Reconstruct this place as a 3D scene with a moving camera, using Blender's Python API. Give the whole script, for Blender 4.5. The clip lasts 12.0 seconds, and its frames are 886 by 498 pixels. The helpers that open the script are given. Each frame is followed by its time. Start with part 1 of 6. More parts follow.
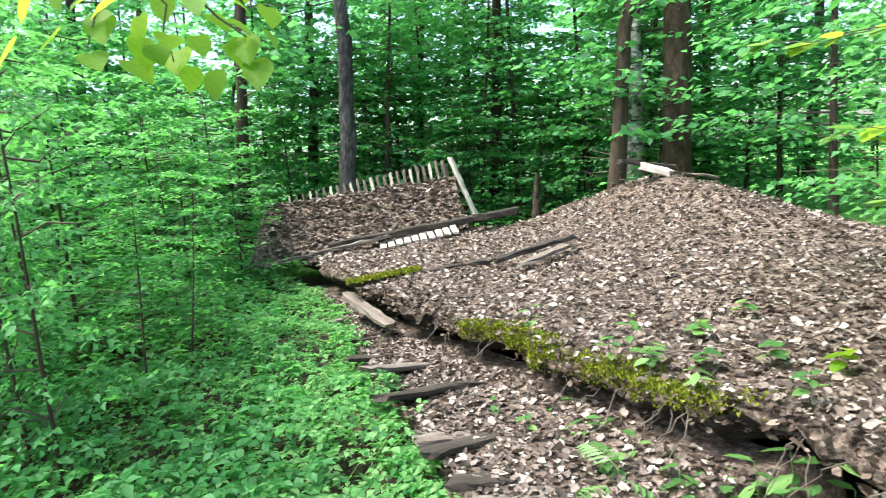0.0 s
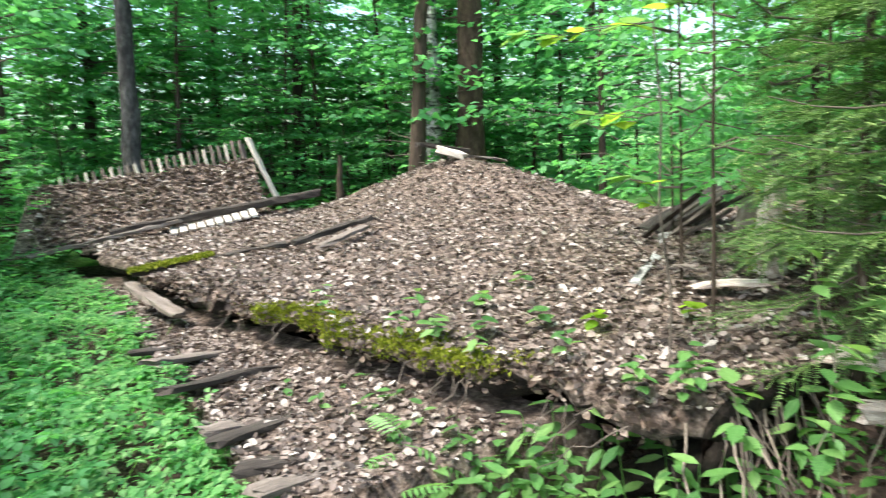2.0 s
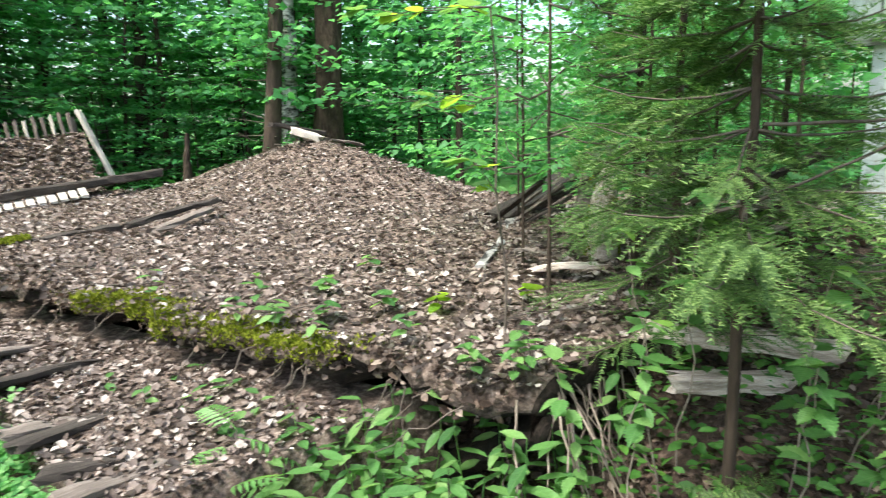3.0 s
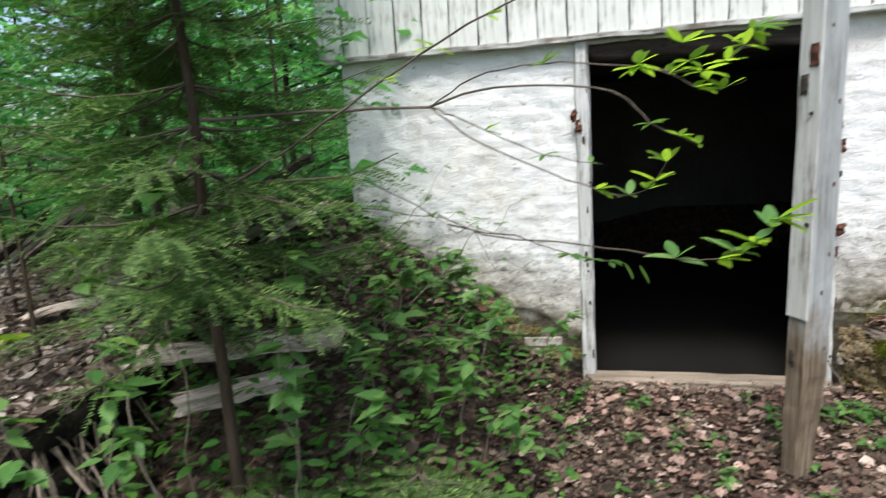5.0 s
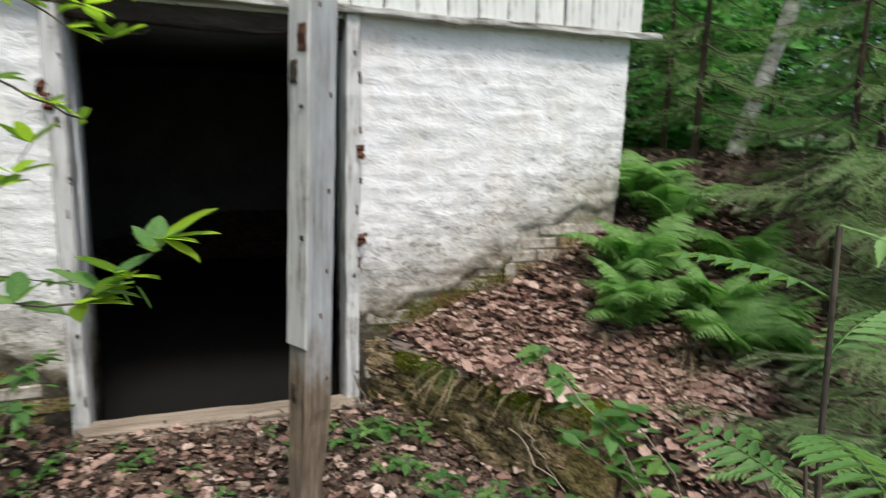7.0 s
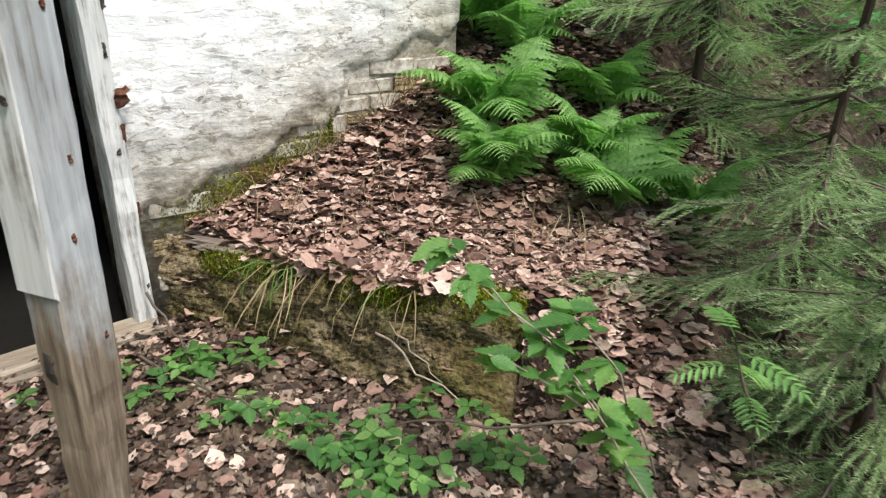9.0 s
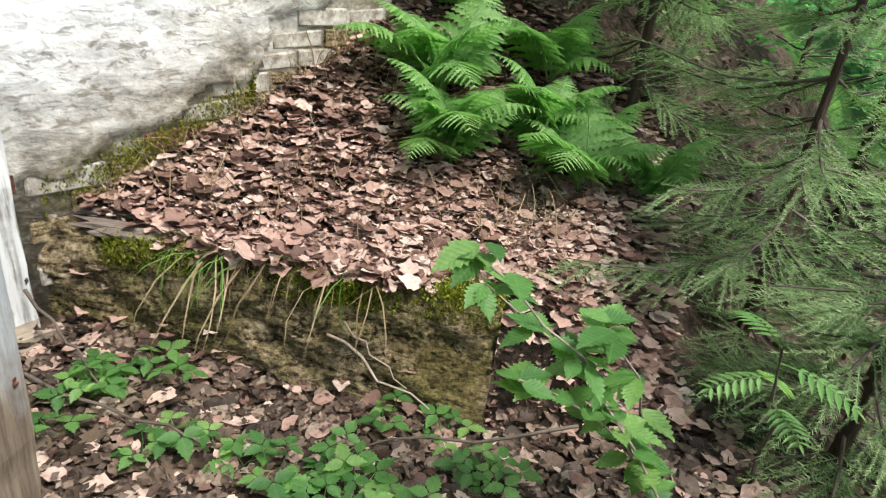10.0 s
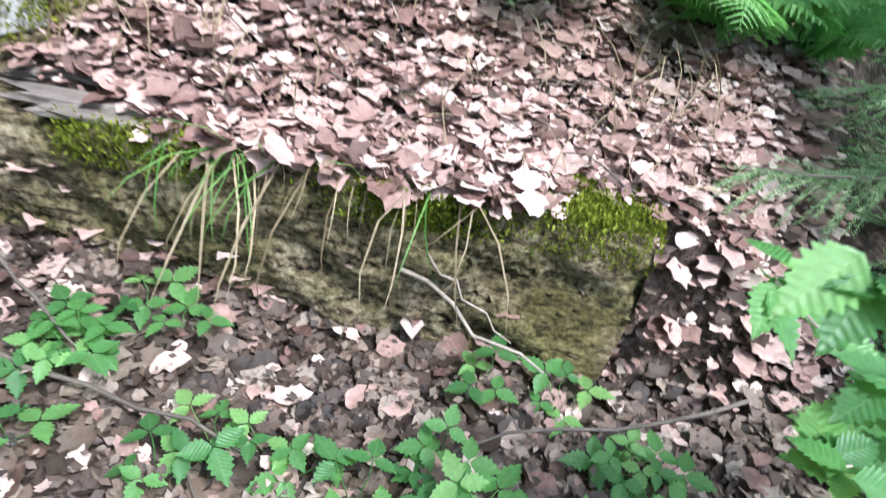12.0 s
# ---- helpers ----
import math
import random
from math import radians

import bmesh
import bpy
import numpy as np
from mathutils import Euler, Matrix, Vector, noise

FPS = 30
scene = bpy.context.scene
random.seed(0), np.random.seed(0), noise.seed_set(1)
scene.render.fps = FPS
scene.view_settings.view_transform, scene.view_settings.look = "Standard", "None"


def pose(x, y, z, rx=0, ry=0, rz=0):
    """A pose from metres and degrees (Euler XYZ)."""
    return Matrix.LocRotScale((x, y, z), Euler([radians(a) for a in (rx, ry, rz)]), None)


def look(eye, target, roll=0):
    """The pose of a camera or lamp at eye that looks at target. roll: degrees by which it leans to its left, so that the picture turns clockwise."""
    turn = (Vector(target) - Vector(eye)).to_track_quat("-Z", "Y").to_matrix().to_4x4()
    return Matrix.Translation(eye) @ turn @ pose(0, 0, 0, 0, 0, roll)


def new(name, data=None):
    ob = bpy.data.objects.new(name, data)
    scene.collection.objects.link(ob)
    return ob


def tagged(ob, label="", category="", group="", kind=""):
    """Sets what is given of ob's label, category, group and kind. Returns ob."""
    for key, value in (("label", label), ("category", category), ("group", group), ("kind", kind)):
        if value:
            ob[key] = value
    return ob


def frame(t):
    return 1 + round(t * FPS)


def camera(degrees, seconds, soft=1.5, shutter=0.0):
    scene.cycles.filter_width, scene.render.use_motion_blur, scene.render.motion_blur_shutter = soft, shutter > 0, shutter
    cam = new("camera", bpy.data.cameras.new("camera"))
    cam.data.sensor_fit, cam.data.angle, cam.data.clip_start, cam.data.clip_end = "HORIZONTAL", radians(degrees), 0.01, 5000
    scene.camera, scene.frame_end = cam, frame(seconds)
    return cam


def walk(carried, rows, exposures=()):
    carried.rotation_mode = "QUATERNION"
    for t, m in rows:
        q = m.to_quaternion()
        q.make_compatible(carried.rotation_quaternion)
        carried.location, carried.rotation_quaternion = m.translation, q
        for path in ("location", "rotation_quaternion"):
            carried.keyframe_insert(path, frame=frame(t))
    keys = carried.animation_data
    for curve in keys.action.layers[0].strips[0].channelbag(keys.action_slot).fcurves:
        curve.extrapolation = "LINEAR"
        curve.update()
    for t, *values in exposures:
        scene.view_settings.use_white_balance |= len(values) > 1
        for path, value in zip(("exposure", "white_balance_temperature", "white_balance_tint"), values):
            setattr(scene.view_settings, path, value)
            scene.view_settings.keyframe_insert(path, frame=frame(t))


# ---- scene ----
cam = camera(68.9, 12.0, soft=1.1, shutter=0.5)
PATH = [
    (0, (1.596, 0.71, 0.682), (1.977, 2.657, 0.435), -5.2),
    (0.5, (1.617, 0.69, 0.678), (2.102, 2.614, 0.423), -5.0),
    (1, (1.646, 0.666, 0.671), (2.256, 2.551, 0.398), -4.9),
    (1.5, (1.656, 0.685, 0.641), (2.406, 2.513, 0.334), -4.6),
    (2, (1.704, 0.644, 0.648), (2.618, 2.39, 0.304), -4.3),
    (2.5, (1.767, 0.646, 0.62), (2.885, 2.258, 0.232), -3.5),
    (2.7, (1.788, 0.64, 0.619), (2.966, 2.205, 0.218), -2.7),
    (4.3, (2.086, 0.563, 0.541), (3.769, 1.58, 0.175), -2.8),
    (4.5, (2.122, 0.533, 0.535), (3.901, 1.369, 0.161), -3.2),
    (5, (2.136, 0.335, 0.46), (4.041, 0.831, 0.105), -3.8),
    (5.5, (2.22, 0.25, 0.474), (4.154, 0.673, 0.189), -3.0),
    (6, (2.394, 0.078, 0.452), (4.357, 0.247, 0.112), -2.3),
    (6.5, (2.587, -0.113, 0.396), (4.538, -0.365, 0.037), -1.1),
    (7, (2.768, -0.135, 0.382), (4.611, -0.819, 0.014), 1.7),
    (7.5, (2.976, -0.061, 0.376), (4.636, -1.008, -0.216), -0.1),
    (7.7, (3.064, -0.071, 0.323), (4.619, -1.133, -0.352), 0.1),
    (9.3, (3.727, -0.313, 0.177), (5.083, -1.538, -0.637), 1.8),
    (9.5, (3.831, -0.294, 0.136), (5.129, -1.574, -0.687), 2.6),
    (10, (4.02, -0.286, 0.172), (5.096, -1.724, -0.71), 6.8),
    (10.5, (4.151, -0.285, 0.142), (5.19, -1.719, -0.789), 8.1),
    (11, (4.375, -0.445, 0.128), (5.423, -1.779, -0.933), 4.3),
    (11.5, (4.566, -0.558, 0.074), (5.533, -1.835, -1.124), 7.9),
    (12, (4.689, -0.595, -0.015), (5.457, -1.886, -1.336), 11.5),
]

EXPOSURES = [(0, 1.9, 6500, 4), (2.5, 1.8, 6500, 5), (4.5, 1.05, 6500, 7), (5.2, 0.65, 6500, 9), (6.5, 0.38, 6600, 10), (7.5, 0.5, 6700, 9), (9.5, 1.05, 6700, 7), (10.5, 1.15, 6500, 6), (11.5, 1.45, 5800, 7), (12, 1.72, 5400, 7)]
walk(cam, [(t, look(eye, target, roll)) for t, eye, target, roll in PATH], EXPOSURES)

# ---- light: a bright, thinly clouded day above the trees ----
world = bpy.data.worlds.new("sky")
scene.world = world
world.use_nodes = True
wn = world.node_tree.nodes
sky = wn.new("ShaderNodeTexSky")
sky.sky_type = "NISHITA"
sky.sun_disc = False
sky.sun_elevation = radians(62)
sky.sun_rotation = radians(269)
sky.dust_density = 3.0
sky.air_density = 1.0
wn["Background"].inputs["Strength"].default_value = 0.15
world.node_tree.links.new(sky.outputs[0], wn["Background"].inputs["Color"])
sun_data = bpy.data.lights.new("sun", "SUN")
sun_data.energy = 2.4
sun_data.angle = radians(14)
sun_data.color = (1.0, 0.97, 0.92)
sun = new("sun", sun_data)
sun.matrix_world = look((0, 0, 30), (15.5, 0.3, 0))

rng = np.random.default_rng(7)


# ---- materials ----
def nodes_of(name, rough=0.8, spec=0.3):
    m = bpy.data.materials.new(name)
    m.use_nodes = True
    t = m.node_tree
    b = t.nodes["Principled BSDF"]
    b.inputs["Roughness"].default_value = rough
    b.inputs["Specular IOR Level"].default_value = spec
    return m, t, b


def ramp(t, src, stops):
    r = t.nodes.new("ShaderNodeValToRGB")
    e = r.color_ramp.elements
    while len(e) < len(stops):
        e.new(0.5)
    for k, (p, c) in enumerate(stops):
        e[k].position, e[k].color = p, (*c, 1)
    t.links.new(src, r.inputs[0])
    return r.outputs[0]


def noise_of(t, scale, detail=6, rough=0.6, stretch=None, dist=0.0):
    c = t.nodes.new("ShaderNodeTexCoord")
    src = c.outputs["Object"]
    if stretch:
        mp = t.nodes.new("ShaderNodeMapping")
        mp.inputs["Scale"].default_value = stretch
        t.links.new(src, mp.inputs[0])
        src = mp.outputs[0]
    n = t.nodes.new("ShaderNodeTexNoise")
    n.inputs["Scale"].default_value, n.inputs["Detail"].default_value = scale, detail
    n.inputs["Roughness"].default_value, n.inputs["Distortion"].default_value = rough, dist
    t.links.new(src, n.inputs["Vector"])
    return n.outputs["Fac"]


def mix(t, fac, a, b, mode="MIX"):
    n = t.nodes.new("ShaderNodeMix")
    n.data_type, n.blend_type = "RGBA", mode
    for sock, v in ((n.inputs[0], fac), (n.inputs[6], a), (n.inputs[7], b)):
        if isinstance(v, (int, float)):
            sock.default_value = v
        elif isinstance(v, tuple):
            sock.default_value = (*v, 1)
        else:
            t.links.new(v, sock)
    return n.outputs[2]


def bump(t, b, src, strength=0.4, dist=0.01):
    n = t.nodes.new("ShaderNodeBump")
    n.inputs["Strength"].default_value, n.inputs["Distance"].default_value = strength, dist
    t.links.new(src, n.inputs["Height"])
    t.links.new(n.outputs[0], b.inputs["Normal"])


def surface(name, stops, scale=6, fine=60, rough=0.85, strength=0.5, dist=0.01, stretch=None, spec=0.25):
    """Two scales of noise over a ramp of real colours, with relief."""
    m, t, b = nodes_of(name, rough, spec)
    big = noise_of(t, scale, 5, 0.6, stretch)
    small = noise_of(t, fine, 6, 0.65, stretch)
    col = ramp(t, mix(t, 0.45, big, small), stops)
    t.links.new(col, b.inputs["Base Color"])
    bump(t, b, small, strength, dist)
    return m


def leaf_material(name, stops, through_light=0.45, rough=0.45, tint=(0.22, 0.6, 0.08), spec=0.35):
    """Each leaf its own shade; light passes through it."""
    m, t, b = nodes_of(name, rough, spec)
    g = t.nodes.new("ShaderNodeNewGeometry")
    col = ramp(t, g.outputs["Random Per Island"], stops)
    vein = noise_of(t, 55, 5, 0.7)
    col = mix(t, 0.55, col, ramp(t, vein, [(0.32, (0.3, 0.3, 0.3)), (0.62, (1, 1, 1))]), "MULTIPLY")
    t.links.new(col, b.inputs["Base Color"])
    bump(t, b, vein, 0.8, 0.006)
    if through_light:
        tr = t.nodes.new("ShaderNodeBsdfTranslucent")
        t.links.new(mix(t, 0.4, col, tint), tr.inputs["Color"])
        mx = t.nodes.new("ShaderNodeMixShader")
        mx.inputs[0].default_value = through_light
        t.links.new(b.outputs[0], mx.inputs[1])
        t.links.new(tr.outputs[0], mx.inputs[2])
        t.links.new(mx.outputs[0], t.nodes["Material Output"].inputs[0])
    return m


def veined_leaf(name, stops, through_light=0.4, tint=(0.35, 0.6, 0.05)):
    """A single leaf with midrib and side veins; each leaf object its own shade."""
    m, t, b = nodes_of(name, 0.42, 0.35)
    info = t.nodes.new("ShaderNodeObjectInfo")
    col = ramp(t, info.outputs["Random"], stops)
    c = t.nodes.new("ShaderNodeTexCoord")
    s = t.nodes.new("ShaderNodeSeparateXYZ")
    t.links.new(c.outputs["Object"], s.inputs[0])

    def calc(op, a, v):
        n = t.nodes.new("ShaderNodeMath")
        n.operation = op
        for k, q in enumerate((a, v)):
            if isinstance(q, (int, float)):
                n.inputs[k].default_value = q
            else:
                t.links.new(q, n.inputs[k])
        return n.outputs[0]

    ax = calc("ABSOLUTE", s.outputs[0], 0)
    ribs = calc("SINE", calc("MULTIPLY", calc("SUBTRACT", s.outputs[1], calc("MULTIPLY", ax, 0.8)), 55.0), 0)
    mid = calc("LESS_THAN", ax, 0.018)
    line = calc("MAXIMUM", calc("MULTIPLY", calc("GREATER_THAN", ribs, 0.8), 0.45), mid)
    dark = mix(t, 0.5, col, ramp(t, noise_of(t, 5, 4, 0.6), [(0.35, (0.45, 0.45, 0.45)), (0.65, (1, 1, 1))]), "MULTIPLY")
    pale = mix(t, 0.14, dark, (0.35, 0.5, 0.2))
    col = mix(t, line, dark, pale)
    t.links.new(col, b.inputs["Base Color"])
    bump(t, b, ribs, 0.18, 0.02)
    tr = t.nodes.new("ShaderNodeBsdfTranslucent")
    t.links.new(mix(t, 0.35, col, tint), tr.inputs["Color"])
    mx = t.nodes.new("ShaderNodeMixShader")
    mx.inputs[0].default_value = through_light
    t.links.new(b.outputs[0], mx.inputs[1])
    t.links.new(tr.outputs[0], mx.inputs[2])
    t.links.new(mx.outputs[0], t.nodes["Material Output"].inputs[0])
    return m


M_LEAF = leaf_material("forest_leaf", [(0, (0.05, 0.21, 0.06)), (0.5, (0.11, 0.4, 0.11)), (1, (0.27, 0.6, 0.27))], 0.62, 0.38)
M_LEAF_FAR = leaf_material("far_leaf", [(0, (0.07, 0.27, 0.1)), (0.5, (0.12, 0.43, 0.16)), (1, (0.22, 0.58, 0.24))], 0.68)
M_COVER = leaf_material("ground_leaf", [(0, (0.045, 0.19, 0.06)), (0.5, (0.155, 0.43, 0.12)), (1, (0.36, 0.64, 0.24))], 0.58)
M_FRESH = veined_leaf("fresh_leaf", [(0, (0.06, 0.17, 0.05)), (0.6, (0.13, 0.31, 0.085)), (1, (0.26, 0.45, 0.14))], 0.5)
M_ROWAN = veined_leaf("rowan_leaf", [(0, (0.12, 0.3, 0.08)), (0.6, (0.2, 0.42, 0.13)), (1, (0.32, 0.55, 0.2))], 0.5)
M_FRESH_MASS = leaf_material("fresh_leaf_mass", [(0, (0.04, 0.13, 0.025)), (0.6, (0.07, 0.2, 0.035)), (1, (0.13, 0.3, 0.05))], 0.35, 0.45)
M_LIME = veined_leaf("lime_leaf", [(0, (0.16, 0.36, 0.03)), (0.6, (0.26, 0.5, 0.04)), (1, (0.38, 0.62, 0.05))], 0.75, (0.65, 0.9, 0.06))
M_FERN = leaf_material("fern_leaf", [(0, (0.15, 0.33, 0.08)), (1, (0.33, 0.55, 0.2))], 0.5, 0.5)
M_NEEDLE = leaf_material("needle", [(0, (0.035, 0.07, 0.022)), (0.5, (0.09, 0.16, 0.045)), (0.82, (0.17, 0.27, 0.075)), (1, (0.3, 0.42, 0.13))], 0.3, 0.5)
M_NEEDLE_PALE = leaf_material("pale_needle", [(0, (0.1, 0.16, 0.065)), (0.55, (0.25, 0.35, 0.165)), (0.85, (0.38, 0.5, 0.25)), (1, (0.5, 0.6, 0.33))], 0.45, 0.5)
M_MOSS_BRIGHT = leaf_material("bright_moss", [(0, (0.06, 0.08, 0.008)), (0.5, (0.17, 0.21, 0.018)), (1, (0.36, 0.38, 0.06))], 0.25, 0.95, (0.4, 0.42, 0.03), 0.05)
M_LITTER = leaf_material("litter_leaf", [(0, (0.07, 0.04, 0.03)), (0.2, (0.22, 0.125, 0.1)), (0.55, (0.44, 0.285, 0.235)), (0.9, (0.6, 0.44, 0.375)), (1, (0.72, 0.58, 0.5))], 0.12, 0.55, (0.55, 0.33, 0.24))
M_LITTER_OLD = leaf_material("old_litter_leaf", [(0, (0.025, 0.018, 0.015)), (0.35, (0.1, 0.072, 0.058)), (0.65, (0.235, 0.18, 0.15)), (0.88, (0.4, 0.33, 0.285)), (1, (0.62, 0.56, 0.5))], 0.1, 0.6, (0.5, 0.38, 0.28))
M_LITTER_DAMP = leaf_material("damp_litter_leaf", [(0, (0.022, 0.015, 0.011)), (0.4, (0.07, 0.046, 0.034)), (0.8, (0.165, 0.115, 0.086)), (1, (0.32, 0.25, 0.195))], 0.08, 0.5, (0.4, 0.25, 0.18))
M_GRASS = leaf_material("grass_blade", [(0, (0.07, 0.2, 0.03)), (1, (0.2, 0.34, 0.08))], 0.4, 0.5)
M_DRY = leaf_material("dry_grass", [(0, (0.16, 0.11, 0.06)), (1, (0.42, 0.33, 0.2))], 0.2, 0.7, (0.5, 0.4, 0.2))
M_MOSS = leaf_material("moss", [(0, (0.06, 0.075, 0.008)), (0.5, (0.14, 0.16, 0.015)), (1, (0.28, 0.28, 0.035))], 0.2, 0.95, (0.28, 0.3, 0.03), 0.05)
M_SOIL = surface("soil", [(0.34, (0.02, 0.014, 0.01)), (0.47, (0.06, 0.04, 0.03)), (0.56, (0.13, 0.09, 0.07)), (0.68, (0.25, 0.18, 0.14))], 16, 45, 0.95, 1.0, 0.04)
# near-black: shade under the roof lip, put into the colour
M_HOLLOW_SHADE = surface("hollow_shade", [(0.34, (0.008, 0.006, 0.005)), (0.5, (0.025, 0.018, 0.014)), (0.66, (0.07, 0.052, 0.04))], 9, 40, 0.95, 1.0, 0.05)
M_UNDERGROWTH = surface("undergrowth", [(0.34, (0.02, 0.045, 0.012)), (0.5, (0.05, 0.12, 0.025)), (0.66, (0.1, 0.22, 0.04))], 2, 9, 0.95, 1.0, 0.1)
M_LEAFY_SOIL = surface("leafy_soil", [(0.34, (0.025, 0.018, 0.014)), (0.46, (0.09, 0.064, 0.05)), (0.56, (0.24, 0.18, 0.145)), (0.68, (0.46, 0.38, 0.32))], 14, 42, 0.9, 1.0, 0.04)
M_BARK = surface("bark", [(0.36, (0.018, 0.017, 0.015)), (0.48, (0.05, 0.046, 0.042)), (0.64, (0.15, 0.14, 0.13))], 7, 22, 0.9, 1.0, 0.06, (1, 1, 0.4))
M_BARK_DARK = surface("dark_bark", [(0.3, (0.025, 0.018, 0.013)), (0.5, (0.06, 0.042, 0.03)), (0.7, (0.12, 0.085, 0.06))], 5, 24, 0.9, 1.0, 0.03, (1, 1, 0.25))
M_PINE = surface("pine_bark", [(0.36, (0.018, 0.012, 0.009)), (0.48, (0.055, 0.036, 0.025)), (0.66, (0.14, 0.095, 0.068))], 6, 16, 0.9, 1.0, 0.07, (1, 1, 0.35))
M_BIRCH = surface("birch_bark", [(0.42, (0.03, 0.028, 0.025)), (0.49, (0.3, 0.29, 0.27)), (0.62, (0.58, 0.56, 0.53))], 4, 11, 0.7, 0.5, 0.01, (1, 1, 2.2))
M_TWIG = surface("twig_bark", [(0.3, (0.05, 0.04, 0.032)), (0.6, (0.13, 0.105, 0.085))], 8, 70, 0.9, 0.4, 0.003)
M_TWIG_PALE = surface("dead_twig", [(0.3, (0.12, 0.09, 0.07)), (0.6, (0.33, 0.27, 0.22))], 8, 70, 0.9, 0.4, 0.003)
M_WOOD = surface("rotten_wood", [(0.3, (0.06, 0.048, 0.04)), (0.5, (0.16, 0.13, 0.11)), (0.72, (0.33, 0.28, 0.24))], 3, 30, 0.9, 0.7, 0.008, (0.8, 9, 9))
M_WOOD_DARK = surface("wet_dark_wood", [(0.3, (0.015, 0.012, 0.01)), (0.5, (0.045, 0.036, 0.03)), (0.7, (0.11, 0.09, 0.075))], 3, 30, 0.85, 0.7, 0.008, (0.8, 9, 9))
M_WOOD_PALE = surface("bleached_wood", [(0.3, (0.3, 0.25, 0.2)), (0.5, (0.52, 0.46, 0.39)), (0.7, (0.68, 0.63, 0.56))], 3, 30, 0.8, 0.5, 0.006, (0.8, 9, 9))
M_SILL = surface("worn_sill", [(0.3, (0.12, 0.095, 0.07)), (0.5, (0.28, 0.23, 0.18)), (0.7, (0.44, 0.38, 0.31))], 3, 30, 0.85, 0.6, 0.006, (0.8, 9, 9))
M_BEAM = surface("split_beam", [(0.3, (0.1, 0.075, 0.06)), (0.44, (0.38, 0.3, 0.25)), (0.55, (0.62, 0.53, 0.46)), (0.68, (0.76, 0.69, 0.62))], 4, 30, 0.9, 0.8, 0.01, (0.8, 9, 9))
M_RUST = surface("rust", [(0.3, (0.02, 0.01, 0.007)), (0.5, (0.08, 0.032, 0.02)), (0.7, (0.2, 0.09, 0.055))], 9, 60, 0.9, 0.8, 0.006)
# mottled dark grey for the room's back wall and ceiling
M_DARK_ROOM = surface("grey_plaster", [(0.3, (0.09, 0.095, 0.095)), (0.7, (0.2, 0.205, 0.2))], 2, 20, 0.95, 0.4, 0.01)
# near-black: the unlit room's shade is put into the floor colour
M_ROOM_FLOOR = surface("shaded_floor", [(0.3, (0.003, 0.003, 0.002)), (0.7, (0.008, 0.007, 0.006))], 3, 30, 0.95, 0.6, 0.01)
M_FIELD = surface("meadow", [(0.3, (0.14, 0.32, 0.07)), (0.7, (0.3, 0.52, 0.16))], 1, 12, 0.9, 0.8, 0.05)
M_BRICK_LIMED = surface("limed_brick", [(0.34, (0.1, 0.08, 0.06)), (0.47, (0.3, 0.27, 0.23)), (0.62, (0.55, 0.53, 0.49))], 7, 50, 0.9, 0.7, 0.008)
M_BRICK = surface("old_brick", [(0.34, (0.05, 0.03, 0.022)), (0.5, (0.19, 0.095, 0.07)), (0.68, (0.34, 0.2, 0.15))], 7, 60, 0.9, 0.6, 0.006)


